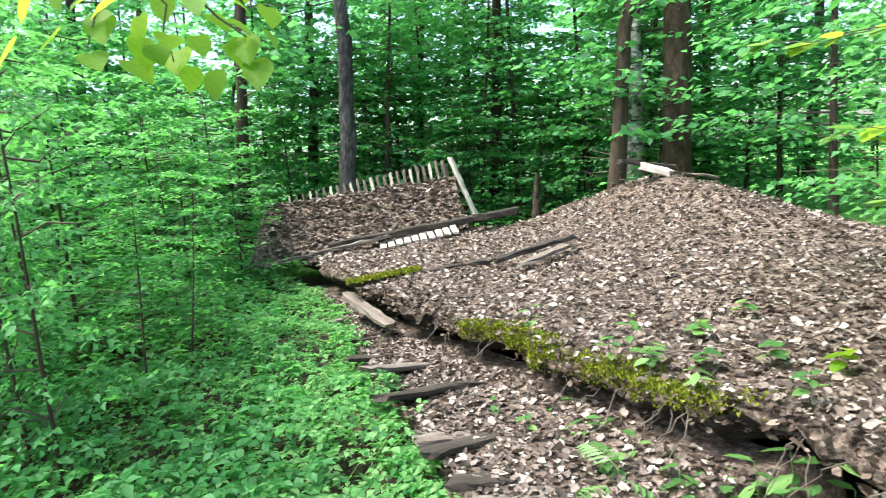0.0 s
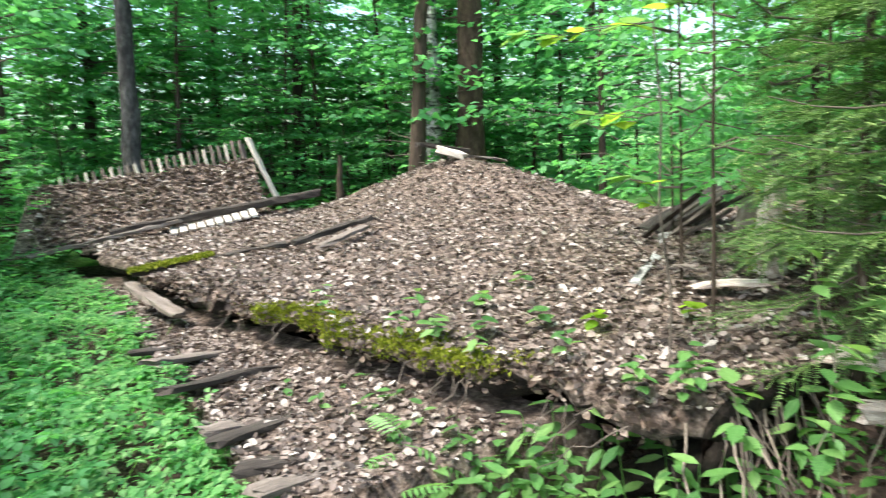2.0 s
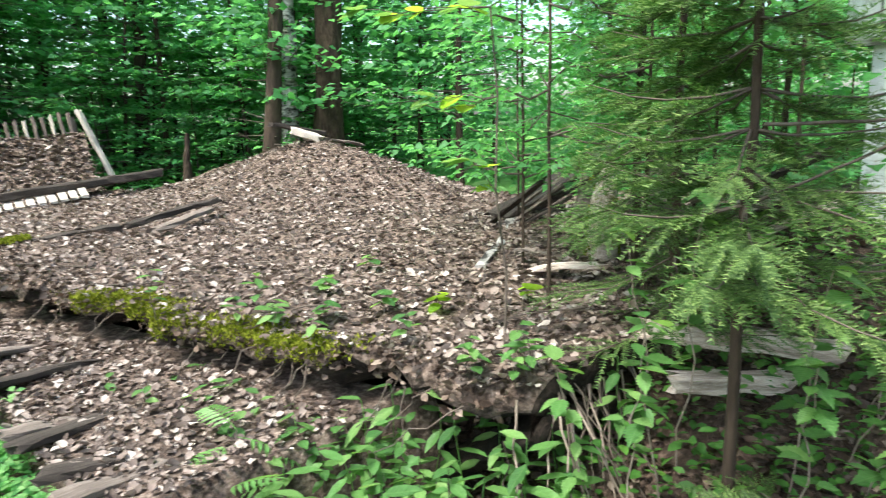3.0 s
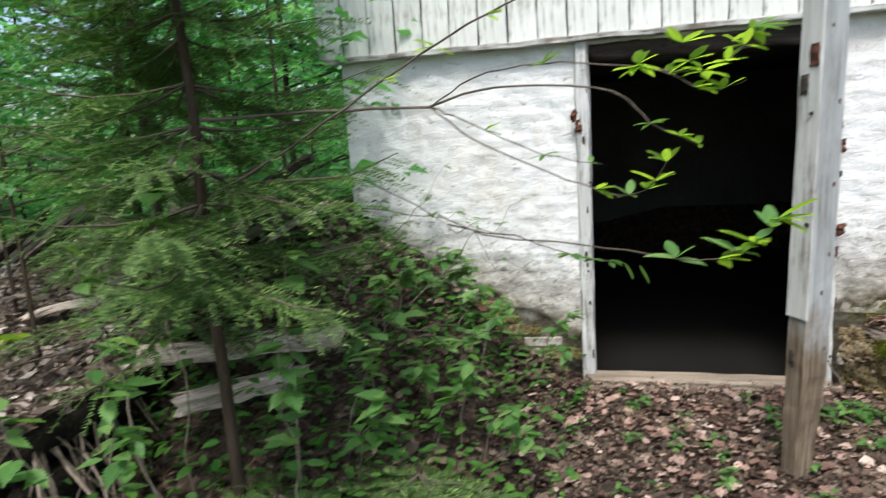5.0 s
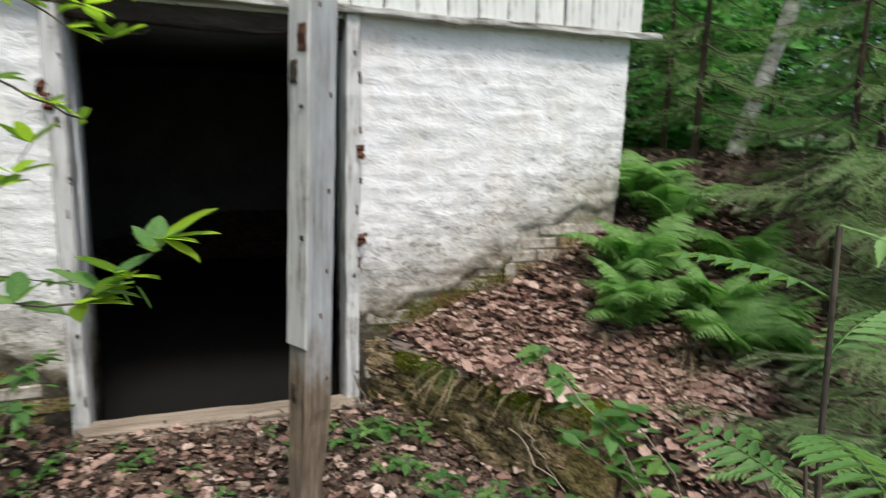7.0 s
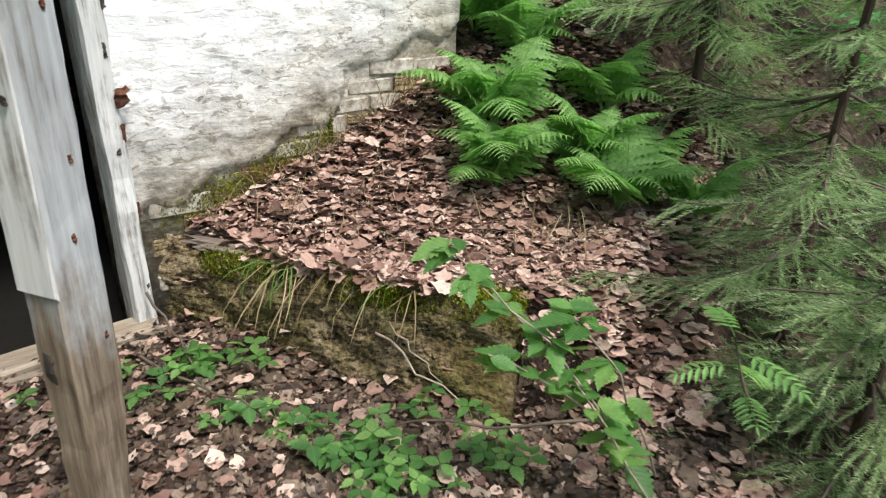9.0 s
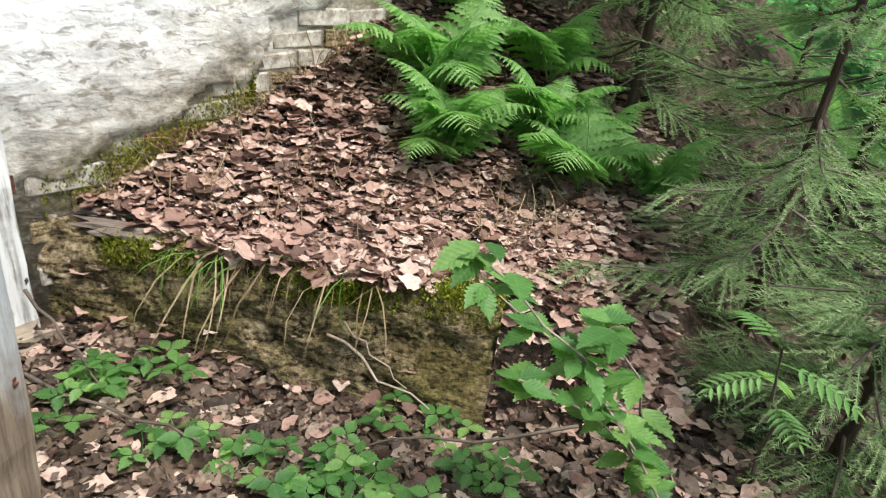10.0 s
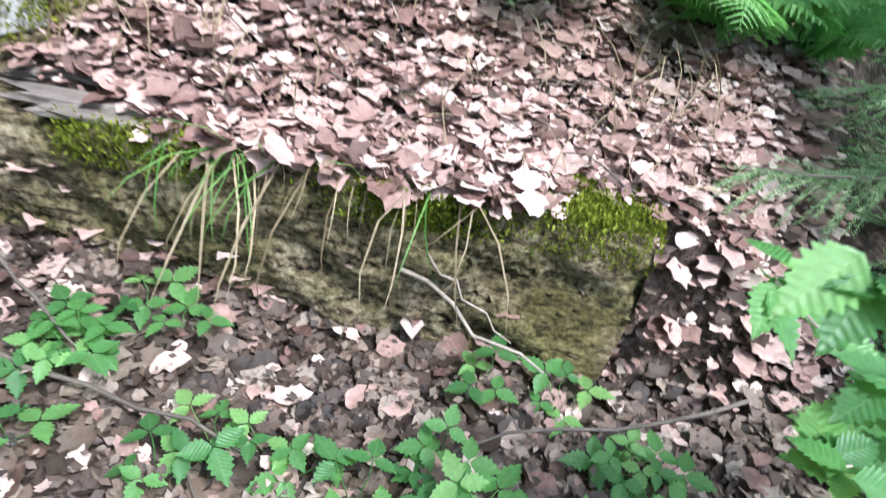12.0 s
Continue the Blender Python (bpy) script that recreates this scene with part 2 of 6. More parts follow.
def limewash():
    """White limewash over uneven masonry: grey rubs, ochre damp, bare earthy patches low down."""
    m, t, b = nodes_of("limewash", 0.85, 0.2)
    big = noise_of(t, 1.6, 5, 0.65)
    mid = noise_of(t, 6, 7, 0.72, (1, 1, 1.8))
    fine = noise_of(t, 55, 5, 0.6)
    col = ramp(t, mix(t, 0.25, mid, fine), [(0.3, (0.5, 0.48, 0.45)), (0.36, (0.66, 0.66, 0.655)), (0.52, (0.76, 0.775, 0.79))])
    col = mix(t, ramp(t, big, [(0.52, (0, 0, 0)), (0.7, (0.5, 0.5, 0.5))]), col, (0.6, 0.53, 0.42))
    pit = noise_of(t, 12, 5, 0.6, (1, 1, 2.6), 1.2)
    col = mix(t, ramp(t, pit, [(0.3, (0.85, 0.85, 0.85)), (0.37, (0, 0, 0))]), col, (0.3, 0.26, 0.21))
    blot = noise_of(t, 3.1, 8, 0.75)
    col = mix(t, ramp(t, blot, [(0.6, (0, 0, 0)), (0.7, (0.4, 0.4, 0.4))]), col, (0.5, 0.49, 0.47))
    c = t.nodes.new("ShaderNodeTexCoord")
    s = t.nodes.new("ShaderNodeSeparateXYZ")
    t.links.new(c.outputs["Object"], s.inputs[0])
    # splash-back dirt follows the soil line, ragged by noise
    dy = t.nodes.new("ShaderNodeMath"); dy.operation = "ABSOLUTE"
    t.links.new(s.outputs[1], dy.inputs[0])
    line = t.nodes.new("ShaderNodeMath"); line.operation = "MULTIPLY_ADD"
    t.links.new(dy.outputs[0], line.inputs[0]); line.inputs[1].default_value = -0.36; t.links.new(s.outputs[2], line.inputs[2])
    rag = t.nodes.new("ShaderNodeMath"); rag.operation = "MULTIPLY_ADD"
    t.links.new(mid, rag.inputs[0]); rag.inputs[1].default_value = 0.5; t.links.new(line.outputs[0], rag.inputs[2])
    mr = t.nodes.new("ShaderNodeMapRange")
    mr.inputs[1].default_value, mr.inputs[2].default_value, mr.inputs[3].default_value, mr.inputs[4].default_value = -0.80, -0.26, 1, 0
    t.links.new(rag.outputs[0], mr.inputs[0])
    earth = ramp(t, mix(t, 0.25, mid, fine), [(0.35, (0.06, 0.05, 0.035)), (0.5, (0.22, 0.19, 0.14)), (0.62, (0.45, 0.42, 0.36))])
    # flakes lost near the damp line show the dark bedding
    chip = ramp(t, noise_of(t, 17, 5, 0.65, (1, 1, 2.4), 0.8), [(0.41, (1, 1, 1)), (0.46, (0, 0, 0))])
    near = t.nodes.new("ShaderNodeMapRange")
    near.inputs[1].default_value, near.inputs[2].default_value, near.inputs[3].default_value, near.inputs[4].default_value = -0.5, -0.08, 0.7, 0
    t.links.new(rag.outputs[0], near.inputs[0])
    col = mix(t, mix(t, 1.0, chip, near.outputs[0], "MULTIPLY"), col, (0.12, 0.1, 0.08))
    col = mix(t, mr.outputs[0], col, earth)
    t.links.new(col, b.inputs["Base Color"])
    bump(t, b, mix(t, 0.4, mix(t, 0.3, mid, fine), pit), 0.8, 0.02)
    return m


def peeling_paint(name, paint, wood, amount=0.5, stretch=(0.8, 10, 10)):
    m, t, b = nodes_of(name, 0.75, 0.25)
    grain = noise_of(t, 4, 8, 0.7, stretch)
    blot = noise_of(t, 3.5, 6, 0.7)
    fac = ramp(t, mix(t, 0.5, grain, blot), [(amount - 0.06, (0, 0, 0)), (amount + 0.06, (1, 1, 1))])
    pc = ramp(t, grain, [(0.3, tuple(v * 0.72 for v in paint)), (0.6, paint)])
    wc = ramp(t, grain, [(0.3, tuple(v * 0.45 for v in wood)), (0.65, wood)])
    t.links.new(mix(t, fac, wc, pc), b.inputs["Base Color"])
    bump(t, b, mix(t, 0.5, grain, fac), 0.5, 0.004)
    return m


def mossy_concrete():
    """Rough board-cast concrete: dark damp grey, rust-brown streaks, olive moss."""
    m, t, b = nodes_of("mossy_concrete", 0.92, 0.2)
    streak = noise_of(t, 8, 8, 0.78, (1, 1, 4.5), 0.9)
    big = noise_of(t, 2.6, 6, 0.7)
    fine = noise_of(t, 60, 6, 0.7)
    col = ramp(t, mix(t, 0.4, streak, fine), [(0.41, (0.014, 0.01, 0.007)), (0.46, (0.11, 0.08, 0.045)), (0.515, (0.28, 0.21, 0.125)), (0.59, (0.55, 0.46, 0.34))])
    green = ramp(t, mix(t, 0.5, fine, streak), [(0.42, (0.016, 0.016, 0.005)), (0.51, (0.12, 0.105, 0.03)), (0.63, (0.3, 0.25, 0.09))])
    col = mix(t, ramp(t, mix(t, 0.3, big, streak), [(0.44, (0, 0, 0)), (0.55, (0.85, 0.85, 0.85))]), col, green)
    t.links.new(col, b.inputs["Base Color"])
    bump(t, b, mix(t, 0.4, streak, fine), 1.0, 0.03)
    return m


M_LIMEWASH = limewash()
M_BOARD = peeling_paint("whitened_board", (0.72, 0.74, 0.72), (0.42, 0.41, 0.37), 0.42)
M_TRIM = peeling_paint("weathered_trim", (0.52, 0.53, 0.51), (0.22, 0.19, 0.16), 0.49)
M_POST = peeling_paint("flaking_post_paint", (0.58, 0.59, 0.59), (0.28, 0.245, 0.21), 0.45, (0.8, 16, 16))


def worn_post():
    """Grey-white paint that flakes away to bare brown wood towards the foot along a ragged line."""
    m, t, b = nodes_of("worn_post", 0.75, 0.25)
    grain = noise_of(t, 4, 8, 0.7, (16, 16, 0.8))
    blot = noise_of(t, 7, 6, 0.7, (1, 1, 0.35))
    c = t.nodes.new("ShaderNodeTexCoord")
    s = t.nodes.new("ShaderNodeSeparateXYZ")
    t.links.new(c.outputs["Object"], s.inputs[0])
    rag = t.nodes.new("ShaderNodeMath")
    rag.operation = "MULTIPLY_ADD"
    t.links.new(blot, rag.inputs[0])
    rag.inputs[1].default_value = 1.1
    t.links.new(s.outputs[2], rag.inputs[2])
    paint = ramp(t, mix(t, 0.4, grain, blot), [(0.36, (0.17, 0.16, 0.145)), (0.45, (0.29, 0.3, 0.305)), (0.6, (0.4, 0.42, 0.435))])
    wood = ramp(t, grain, [(0.3, (0.07, 0.05, 0.036)), (0.5, (0.17, 0.13, 0.095)), (0.68, (0.3, 0.24, 0.18))])
    bare = t.nodes.new("ShaderNodeMapRange")
    bare.inputs[1].default_value, bare.inputs[2].default_value = 1.1, 1.36
    t.links.new(rag.outputs[0], bare.inputs[0])
    t.links.new(mix(t, bare.outputs[0], wood, paint), b.inputs["Base Color"])
    bump(t, b, mix(t, 0.5, grain, blot), 0.5, 0.004)
    return m


M_POST_WORN = worn_post()
M_FACING = peeling_paint("flaking_facing", (0.6, 0.6, 0.59), (0.34, 0.3, 0.26), 0.43, (0.8, 12, 12))
M_CONCRETE = mossy_concrete()


# ---- builders ----
def mesh_of(name, verts, faces):
    """A mesh from arrays: verts n x 3, faces m x k."""
    verts, faces = np.asarray(verts, np.float32), np.asarray(faces, np.int32)
    me = bpy.data.meshes.new(name)
    me.vertices.add(len(verts))
    me.vertices.foreach_set("co", verts.ravel())
    me.loops.add(faces.size)
    me.loops.foreach_set("vertex_index", faces.ravel())
    me.polygons.add(len(faces))
    me.polygons.foreach_set("loop_start", np.arange(0, faces.size, faces.shape[1], dtype=np.int32))
    me.update(calc_edges=True)
    return me


def smooth(me):
    me.polygons.foreach_set("use_smooth", np.ones(len(me.polygons), bool))
    return me


def thing(name, at, label, category, group="", kind="", rz=0.0):
    ob = new(name)
    ob.matrix_world = pose(*at, 0, 0, rz)
    ob.empty_display_size = 0.1
    return tagged(ob, label, category, group, kind)


def add(name, me, material, parent=None, label=""):
    """One mesh object, a part where it has a parent. Meshes are given in the parent's own space."""
    ob = new(name, me)
    if not me.materials:
        me.materials.append(material)
    if parent:
        ob.parent = parent
    return tagged(ob, label)


def part(name, bm, material, parent, label=""):
    me = bpy.data.meshes.new(name)
    bm.to_mesh(me)
    bm.free()
    return add(name, me, material, parent, label)


def unit(v):
    return v / np.maximum(np.linalg.norm(v, axis=-1, keepdims=True), 1e-9)


def spread(points, ahead, up, size, template):
    """Copies of a small template at points, each turned to ahead and up. Returns verts and faces."""
    tv, tf = template
    f = unit(ahead)
    s = unit(np.cross(f, up))
    n = np.cross(s, f)
    size = np.broadcast_to(np.asarray(size, float).reshape(-1, 1, 1), (len(points), 1, 1))
    v = points[:, None] + size * (tv[None, :, :1] * s[:, None] + tv[None, :, 1:2] * f[:, None] + tv[None, :, 2:] * n[:, None])
    k = np.asarray(tf)[None] + (np.arange(len(points)) * len(tv))[:, None, None]
    return v.reshape(-1, 3), k.reshape(-1, np.asarray(tf).shape[1])


def join(pieces):
    vs, fs, base = [], [], 0
    for v, f in pieces:
        vs.append(np.asarray(v, float))
        fs.append(np.asarray(f) + base)
        base += len(v)
    return np.concatenate(vs), np.concatenate(fs)


def arr(*rows):
    return np.array(rows, float)


# leaf shapes: side, ahead, up; one unit long
OVAL = (arr((0, 0, 0), (-.27, .35, .05), (.27, .35, .05), (0, .4, -.03), (-.2, .72, .02), (.2, .72, .02), (0, 1, -.08)),
        [(0, 3, 1), (0, 2, 3), (1, 3, 4), (3, 2, 5), (3, 6, 4), (3, 5, 6)])
ROUND = (arr((0, 0, 0), (-.38, .15, .04), (.38, .15, .04), (0, .45, -.04), (-.44, .5, .03), (.44, .5, .03), (-.25, .85, 0), (.25, .85, 0), (0, 1.05, -.08)),
         [(0, 3, 1), (0, 2, 3), (1, 3, 4), (2, 5, 3), (4, 3, 6), (3, 5, 7), (3, 8, 6), (3, 7, 8)])
SMALL = (arr((0, 0, 0), (-.3, .5, .06), (.3, .5, .06), (0, 1, -.05)), [(0, 2, 1), (1, 2, 3)])
CURLED = (arr((0, 0, 0), (-.36, .3, .16), (0, .35, -.02), (.34, .25, .1), (-.3, .75, .2), (.04, .7, .03), (.36, .68, .14), (0, 1.05, .12)),
          [(0, 2, 1), (0, 3, 2), (1, 2, 5), (1, 5, 4), (2, 3, 6), (2, 6, 5), (4, 5, 7), (5, 6, 7)])
def toothed_leaf(teeth=8, width=0.34):
    """A pointed oval with a saw edge, folded a little along the midrib."""
    v, f = [(0, 0, 0)], []
    for i in range(1, 2 * teeth):
        q = i / (2 * teeth)
        w = width * math.sin(math.pi * q ** 0.75) * (1.0 if i % 2 else 0.72)
        v += [(-w, q + (0.03 if i % 2 else 0), 0.06 * w / width - 0.1 * q * q), (0, q, -0.03 - 0.1 * q * q), (w, q + (0.03 if i % 2 else 0), 0.06 * w / width - 0.1 * q * q)]
    v.append((0, 1.03, -0.14))
    e = len(v) - 1
    f += [(0, 2, 1), (0, 3, 2), (e, e - 3, e - 2), (e, e - 2, e - 1)]
    for i in range(2 * teeth - 2):
        k = 1 + 3 * i
        f += [(k, k + 1, k + 4), (k, k + 4, k + 3), (k + 1, k + 2, k + 5), (k + 1, k + 5, k + 4)]
    return np.array(v), f


TOOTHED = toothed_leaf()


def threefold():
    """Three toothed leaflets on one point."""
    out = []
    for a, q in ((0, 1.0), (1.75, 0.85), (-1.75, 0.85)):
        v, f = toothed_leaf(6, 0.36)
        v = v * q + arr((0, 0.04, 0))
        c, s = math.cos(a), math.sin(a)
        out.append((np.stack([v[:, 0] * c - v[:, 1] * s, v[:, 0] * s + v[:, 1] * c, v[:, 2]], 1), np.array(f)))
    return join(out)


THREE = threefold()


def litter_shapes(n):
    out = []
    for _ in range(n):
        v = CURLED[0].copy()
        v[:, 0] *= rng.uniform(0.75, 1.25)
        v[:, :2] += rng.normal(0, 0.07, (len(v), 2))
        v[:, 2] = v[:, 2] * rng.uniform(-0.6, 2.2) + rng.normal(0, 0.07, len(v))
        out.append((v, CURLED[1]))
    return out


LITTER_SHAPES = litter_shapes(9)
BLADE = (arr((-.008, 0, 0), (.008, 0, 0), (-.008, .4, .16), (.008, .4, .16), (-.006, .75, .14), (.006, .75, .14), (0, 1, -.02)),
         [(0, 1, 3), (0, 3, 2), (2, 3, 5), (2, 5, 4), (4, 5, 6)])


# a broader dead leaf with toothed rim and raised, crumpled margins
RIM = [(0, 0), (-.2, .1), (-.38, .26), (-.33, .4), (-.42, .55), (-.27, .75), (-.14, .85), (0, 1.05), (.15, .83), (.3, .72), (.4, .5), (.34, .4), (.37, .22), (.18, .08)]


def crumpled(n):
    out = []
    for _ in range(n):
        k = rng.uniform(-0.5, 0.9)
        w = rng.uniform(0.75, 1.2)
        v = [(x * w + rng.normal(0, .03), y + rng.normal(0, .03), k * (x * x * 0.9 + 0.25 * (y - .5) ** 2) + 0.25 * (y - .5) * rng.uniform(-.2, .2) + rng.normal(0, .05)) for x, y in RIM]
        v += [(0.02, .3, -.02), (0, .55, -.03), (-.01, .78, 0)]
        f = [(0, 14, 1), (1, 14, 2), (2, 14, 3), (3, 14, 15), (3, 15, 4), (4, 15, 5), (5, 15, 16), (5, 16, 6), (6, 16, 7),
             (0, 13, 14), (13, 12, 14), (12, 11, 14), (11, 15, 14), (11, 10, 15), (10, 9, 15), (9, 16, 15), (9, 8, 16), (8, 7, 16)]
        out.append((np.array(v), f))
    return out


CRUMPLED = crumpled(9)
FOLDED = (arr((0, 0, 0), (-.32, .45, .1), (0, .45, 0), (.32, .45, .1), (0, 1, -.1)), [(0, 2, 1), (0, 3, 2), (1, 2, 4), (2, 3, 4)])


def tangled(n, flat=0.5):
    """Directions and normals of n loose leaves; flat 1: lying level."""
    a = rng.uniform(0, 2 * np.pi, n)
    ahead = np.stack([np.cos(a), np.sin(a), rng.normal(0, 1 - flat, n) * 0.6], 1)
    up = np.stack([rng.normal(0, 1 - flat, n), rng.normal(0, 1 - flat, n), np.ones(n)], 1)
    return ahead, up


def tube(points, radii, sides=6):
    """A tapered limb along points."""
    p = np.asarray(points, float)
    d = unit(np.gradient(p, axis=0))
    ref = np.where(np.abs(d[:, 2:3]) > 0.9, arr((1, 0, 0)), arr((0, 0, 1)))
    s = unit(np.cross(d, ref))
    u = np.cross(s, d)
    a = np.linspace(0, 2 * np.pi, sides, endpoint=False)
    r = np.asarray(radii, float).reshape(-1, 1, 1)
    v = p[:, None] + r * (np.cos(a)[None, :, None] * s[:, None] + np.sin(a)[None, :, None] * u[:, None])
    f = []
    for i in range(len(p) - 1):
        for j in range(sides):
            k = (j + 1) % sides
            f.append((i * sides + j, i * sides + k, (i + 1) * sides + k, (i + 1) * sides + j))
    return v.reshape(-1, 3), np.array(f)


def bent(a, b, n=6, wob=0.05, sag=0.0):
    a, b = np.asarray(a, float), np.asarray(b, float)
    t = np.linspace(0, 1, n)[:, None]
    w = rng.normal(0, wob, (n, 3)) * np.sin(np.pi * t)
    return a + (b - a) * t + w - np.array([0, 0, 1.0]) * sag * np.sin(np.pi * t)


def plank_mesh(length, width, thick, rough=0.006, ends=0.03):
    """A worn board along x: uneven edges, split ends, soft arrises."""
    nx, ny = max(6, int(length / 0.12)), 4
    v = []
    xs = np.linspace(-length / 2, length / 2, nx)
    ring = [(-.5, -.35), (-.42, -.5), (0, -.5), (.42, -.5), (.5, -.35), (.5, .35), (.42, .5), (0, .5), (-.42, .5), (-.5, .35)]
    for i, x in enumerate(xs):
        e = ends if i in (0, nx - 1) else 0.0
        cup = rng.normal(0, rough)
        for y, z in ring:
            v.append((x + rng.normal(0, e), y * width + rng.normal(0, rough), z * thick + cup + rng.normal(0, rough * 0.4)))
    k = len(ring)
    f = [(i * k + j, i * k + (j + 1) % k, (i + 1) * k + (j + 1) % k, (i + 1) * k + j) for i in range(nx - 1) for j in range(k)]
    me = bpy.data.meshes.new("plank")
    me.from_pydata(v, [], f + [tuple(range(k))[::-1], tuple((nx - 1) * k + j for j in range(k))])
    me.update()
    return me


def between(a, b, roll=0.0):
    """The pose of a board whose length lies from a to b."""
    a, b = Vector(a), Vector(b)
    d = (b - a).normalized()
    return Matrix.Translation((a + b) / 2) @ d.to_track_quat("X", "Z").to_matrix().to_4x4() @ pose(0, 0, 0, roll, 0, 0)


def board(name, a, b, width, thick, material, label="", category="", group="", roll=0.0, parent=None, rough=0.006):
    ob = add(name, plank_mesh((Vector(b) - Vector(a)).length, width, thick, rough), material, parent)
    ob.matrix_world = between(a, b, roll)
    return tagged(ob, label, category, group)


def fuzz(x, y, s, a):
    """Smooth waviness, metres."""
    return a * (np.sin(x * s * 1.3 + 1.7 * np.sin(y * s * 0.7)) * np.cos(y * s * 1.1 + 0.6) + 0.5 * np.sin(x * s * 2.9 + y * s * 2.3 + 1.1))


def step(a, b, v):
    t = np.clip((v - a) / (b - a), 0, 1)
    return t * t * (3 - 2 * t)


# ---- the lie of the land ----
RET_A, RET_D, RET_N, RET_LEN = np.array((6.1, -0.95)), np.array((-0.855, -0.519)), np.array((0.519, -0.855)), 1.47


def ground_z(x, y):
    x, y = np.asarray(x, float), np.asarray(y, float)
    z = -1.12 + 0.035 * np.clip(y - 1.5, 0, 14) + fuzz(x, y, 1.6, 0.03) * step(0.0, 3.0, np.hypot(x - 5, y))
    # hollow under the roof's near corner
    z = z - 0.3 * np.exp(-((x - 3.45) ** 2 / 0.5 + (y - 2.5) ** 2 / 0.3))
    # bank of earth left of the door
    z = z + 1.12 * step(0.42, 2.1, y) * step(3.2, 5.9, x) * (1 - step(2.3, 3.6, y))
    # earth held by the low wall, trodden lower at its foot
    s = (x - RET_A[0]) * RET_N[0] + (y - RET_A[1]) * RET_N[1]
    w = (x - RET_A[0]) * RET_D[0] + (y - RET_A[1]) * RET_D[1]
    z = z - 0.12 * np.exp(-(np.minimum(s, 0) / 0.4) ** 2) * step(0.1, 0.9, w) * (1 - step(1.5, 2.1, w))
    bank = -0.83 + np.clip(s, 0, 2.2) * (0.12 + 0.36 * np.clip((x - 5.2) / 0.9, 0, 1)) + fuzz(x, y, 5, 0.012)
    f = step(0.03, 0.12, s) * (1 - step(1.42, 2.0, w - 0.55 * s))
    z = z * (1 - f) + bank * f
    # dug out under the building
    return np.where((x > 6.17) & (x < 11.2) & (y > -2.42) & (y < 1.88), -1.8, z)


def pile_edge(y):
    return np.interp(y, [2.2, 3.2, 4.95, 6.0, 7.5, 10.3], [3.62, 3.22, 2.66, 2.3, 1.92, 1.35]) + 0.05 * np.sin(y * 7) + 0.03 * np.sin(y * 17 + 1)


def pile_z(x, y):
    """The fallen roof under its leaves: a sagging sheet with one peak at the back."""
    x, y = np.asarray(x, float), np.asarray(y, float)
    u = x - pile_edge(y)
    z = -0.44 + 0.025 * np.clip(u, 0, 3) + 0.02 * np.clip(y - 4, 0, 4)
    back = step(4.6, 8.6, y) * (1 - 0.4 * step(8.9, 10.5, y))
    z = z + 0.62 * np.clip(1 - np.abs(x - 6.2) / 1.9, 0, 1) ** 1.55 * back
    z = z - 0.25 * step(6.6, 8.2, x) * step(4.5, 7, y)
    z = z + 0.22 * np.exp(-((x - 6.1) ** 2 + (y - 3.4) ** 2) / 0.8)
    z = z - 0.10 * np.exp(-((x - 3.75) ** 2 / 0.5 + (y - 6.95) ** 2 / 0.06))
    return z + fuzz(x, y, 2.7, 0.022) + fuzz(x, y, 7.0, 0.008)


def sheet(name, xs, ys, fz, keep=None):
    gx, gy = np.meshgrid(xs, ys, indexing="ij")
    v = np.stack([gx, gy, fz(gx, gy)], -1).reshape(-1, 3)
    nx, ny = len(xs), len(ys)
    i, j = np.meshgrid(np.arange(nx - 1), np.arange(ny - 1), indexing="ij")
    a = (i * ny + j).ravel()
    f = np.stack([a, a + ny, a + ny + 1, a + 1], 1)
    return v, f


# one sheet of ground, fine near the path and running out to the horizon
def graded(lo, hi, fine_lo, fine_hi, d):
    mid = np.arange(fine_lo, fine_hi, d)
    out = [fine_hi]
    while out[-1] < hi:
        out.append(out[-1] + max(d, (out[-1] - fine_hi) * 0.35 + d))
    low = [fine_lo]
    while low[-1] > lo:
        low.append(low[-1] - max(d, (fine_lo - low[-1]) * 0.35 + d))
    return np.array(low[:0:-1] + list(mid) + out)


gv, gf = sheet("ground", graded(-900, 900, -3, 9, 0.08), graded(-900, 900, -6, 5, 0.08), ground_z)
ground = add("ground", smooth(mesh_of("ground", gv, gf)), M_SOIL)
ground.data.materials.append(M_UNDERGROWTH)
mid_xy = gv[gf].mean(1)
ground.data.polygons.foreach_set("material_index", (np.hypot(mid_xy[:, 0] - 4, mid_xy[:, 1] - 2.5) > 9.5 + 1.5 * np.sin(mid_xy[:, 0] * 1.7) * np.cos(mid_xy[:, 1] * 1.3)).astype(np.int32))
tagged(ground, "dark forest soil with old leaves and roots", "ground", kind="structure")

# ---- the brick outbuilding ----
WX, WL, WR, DOOR_L, DOOR_R, HEAD, SILL = 6.10, 1.96, -2.5, 0.43, -0.85, 0.90, -1.10


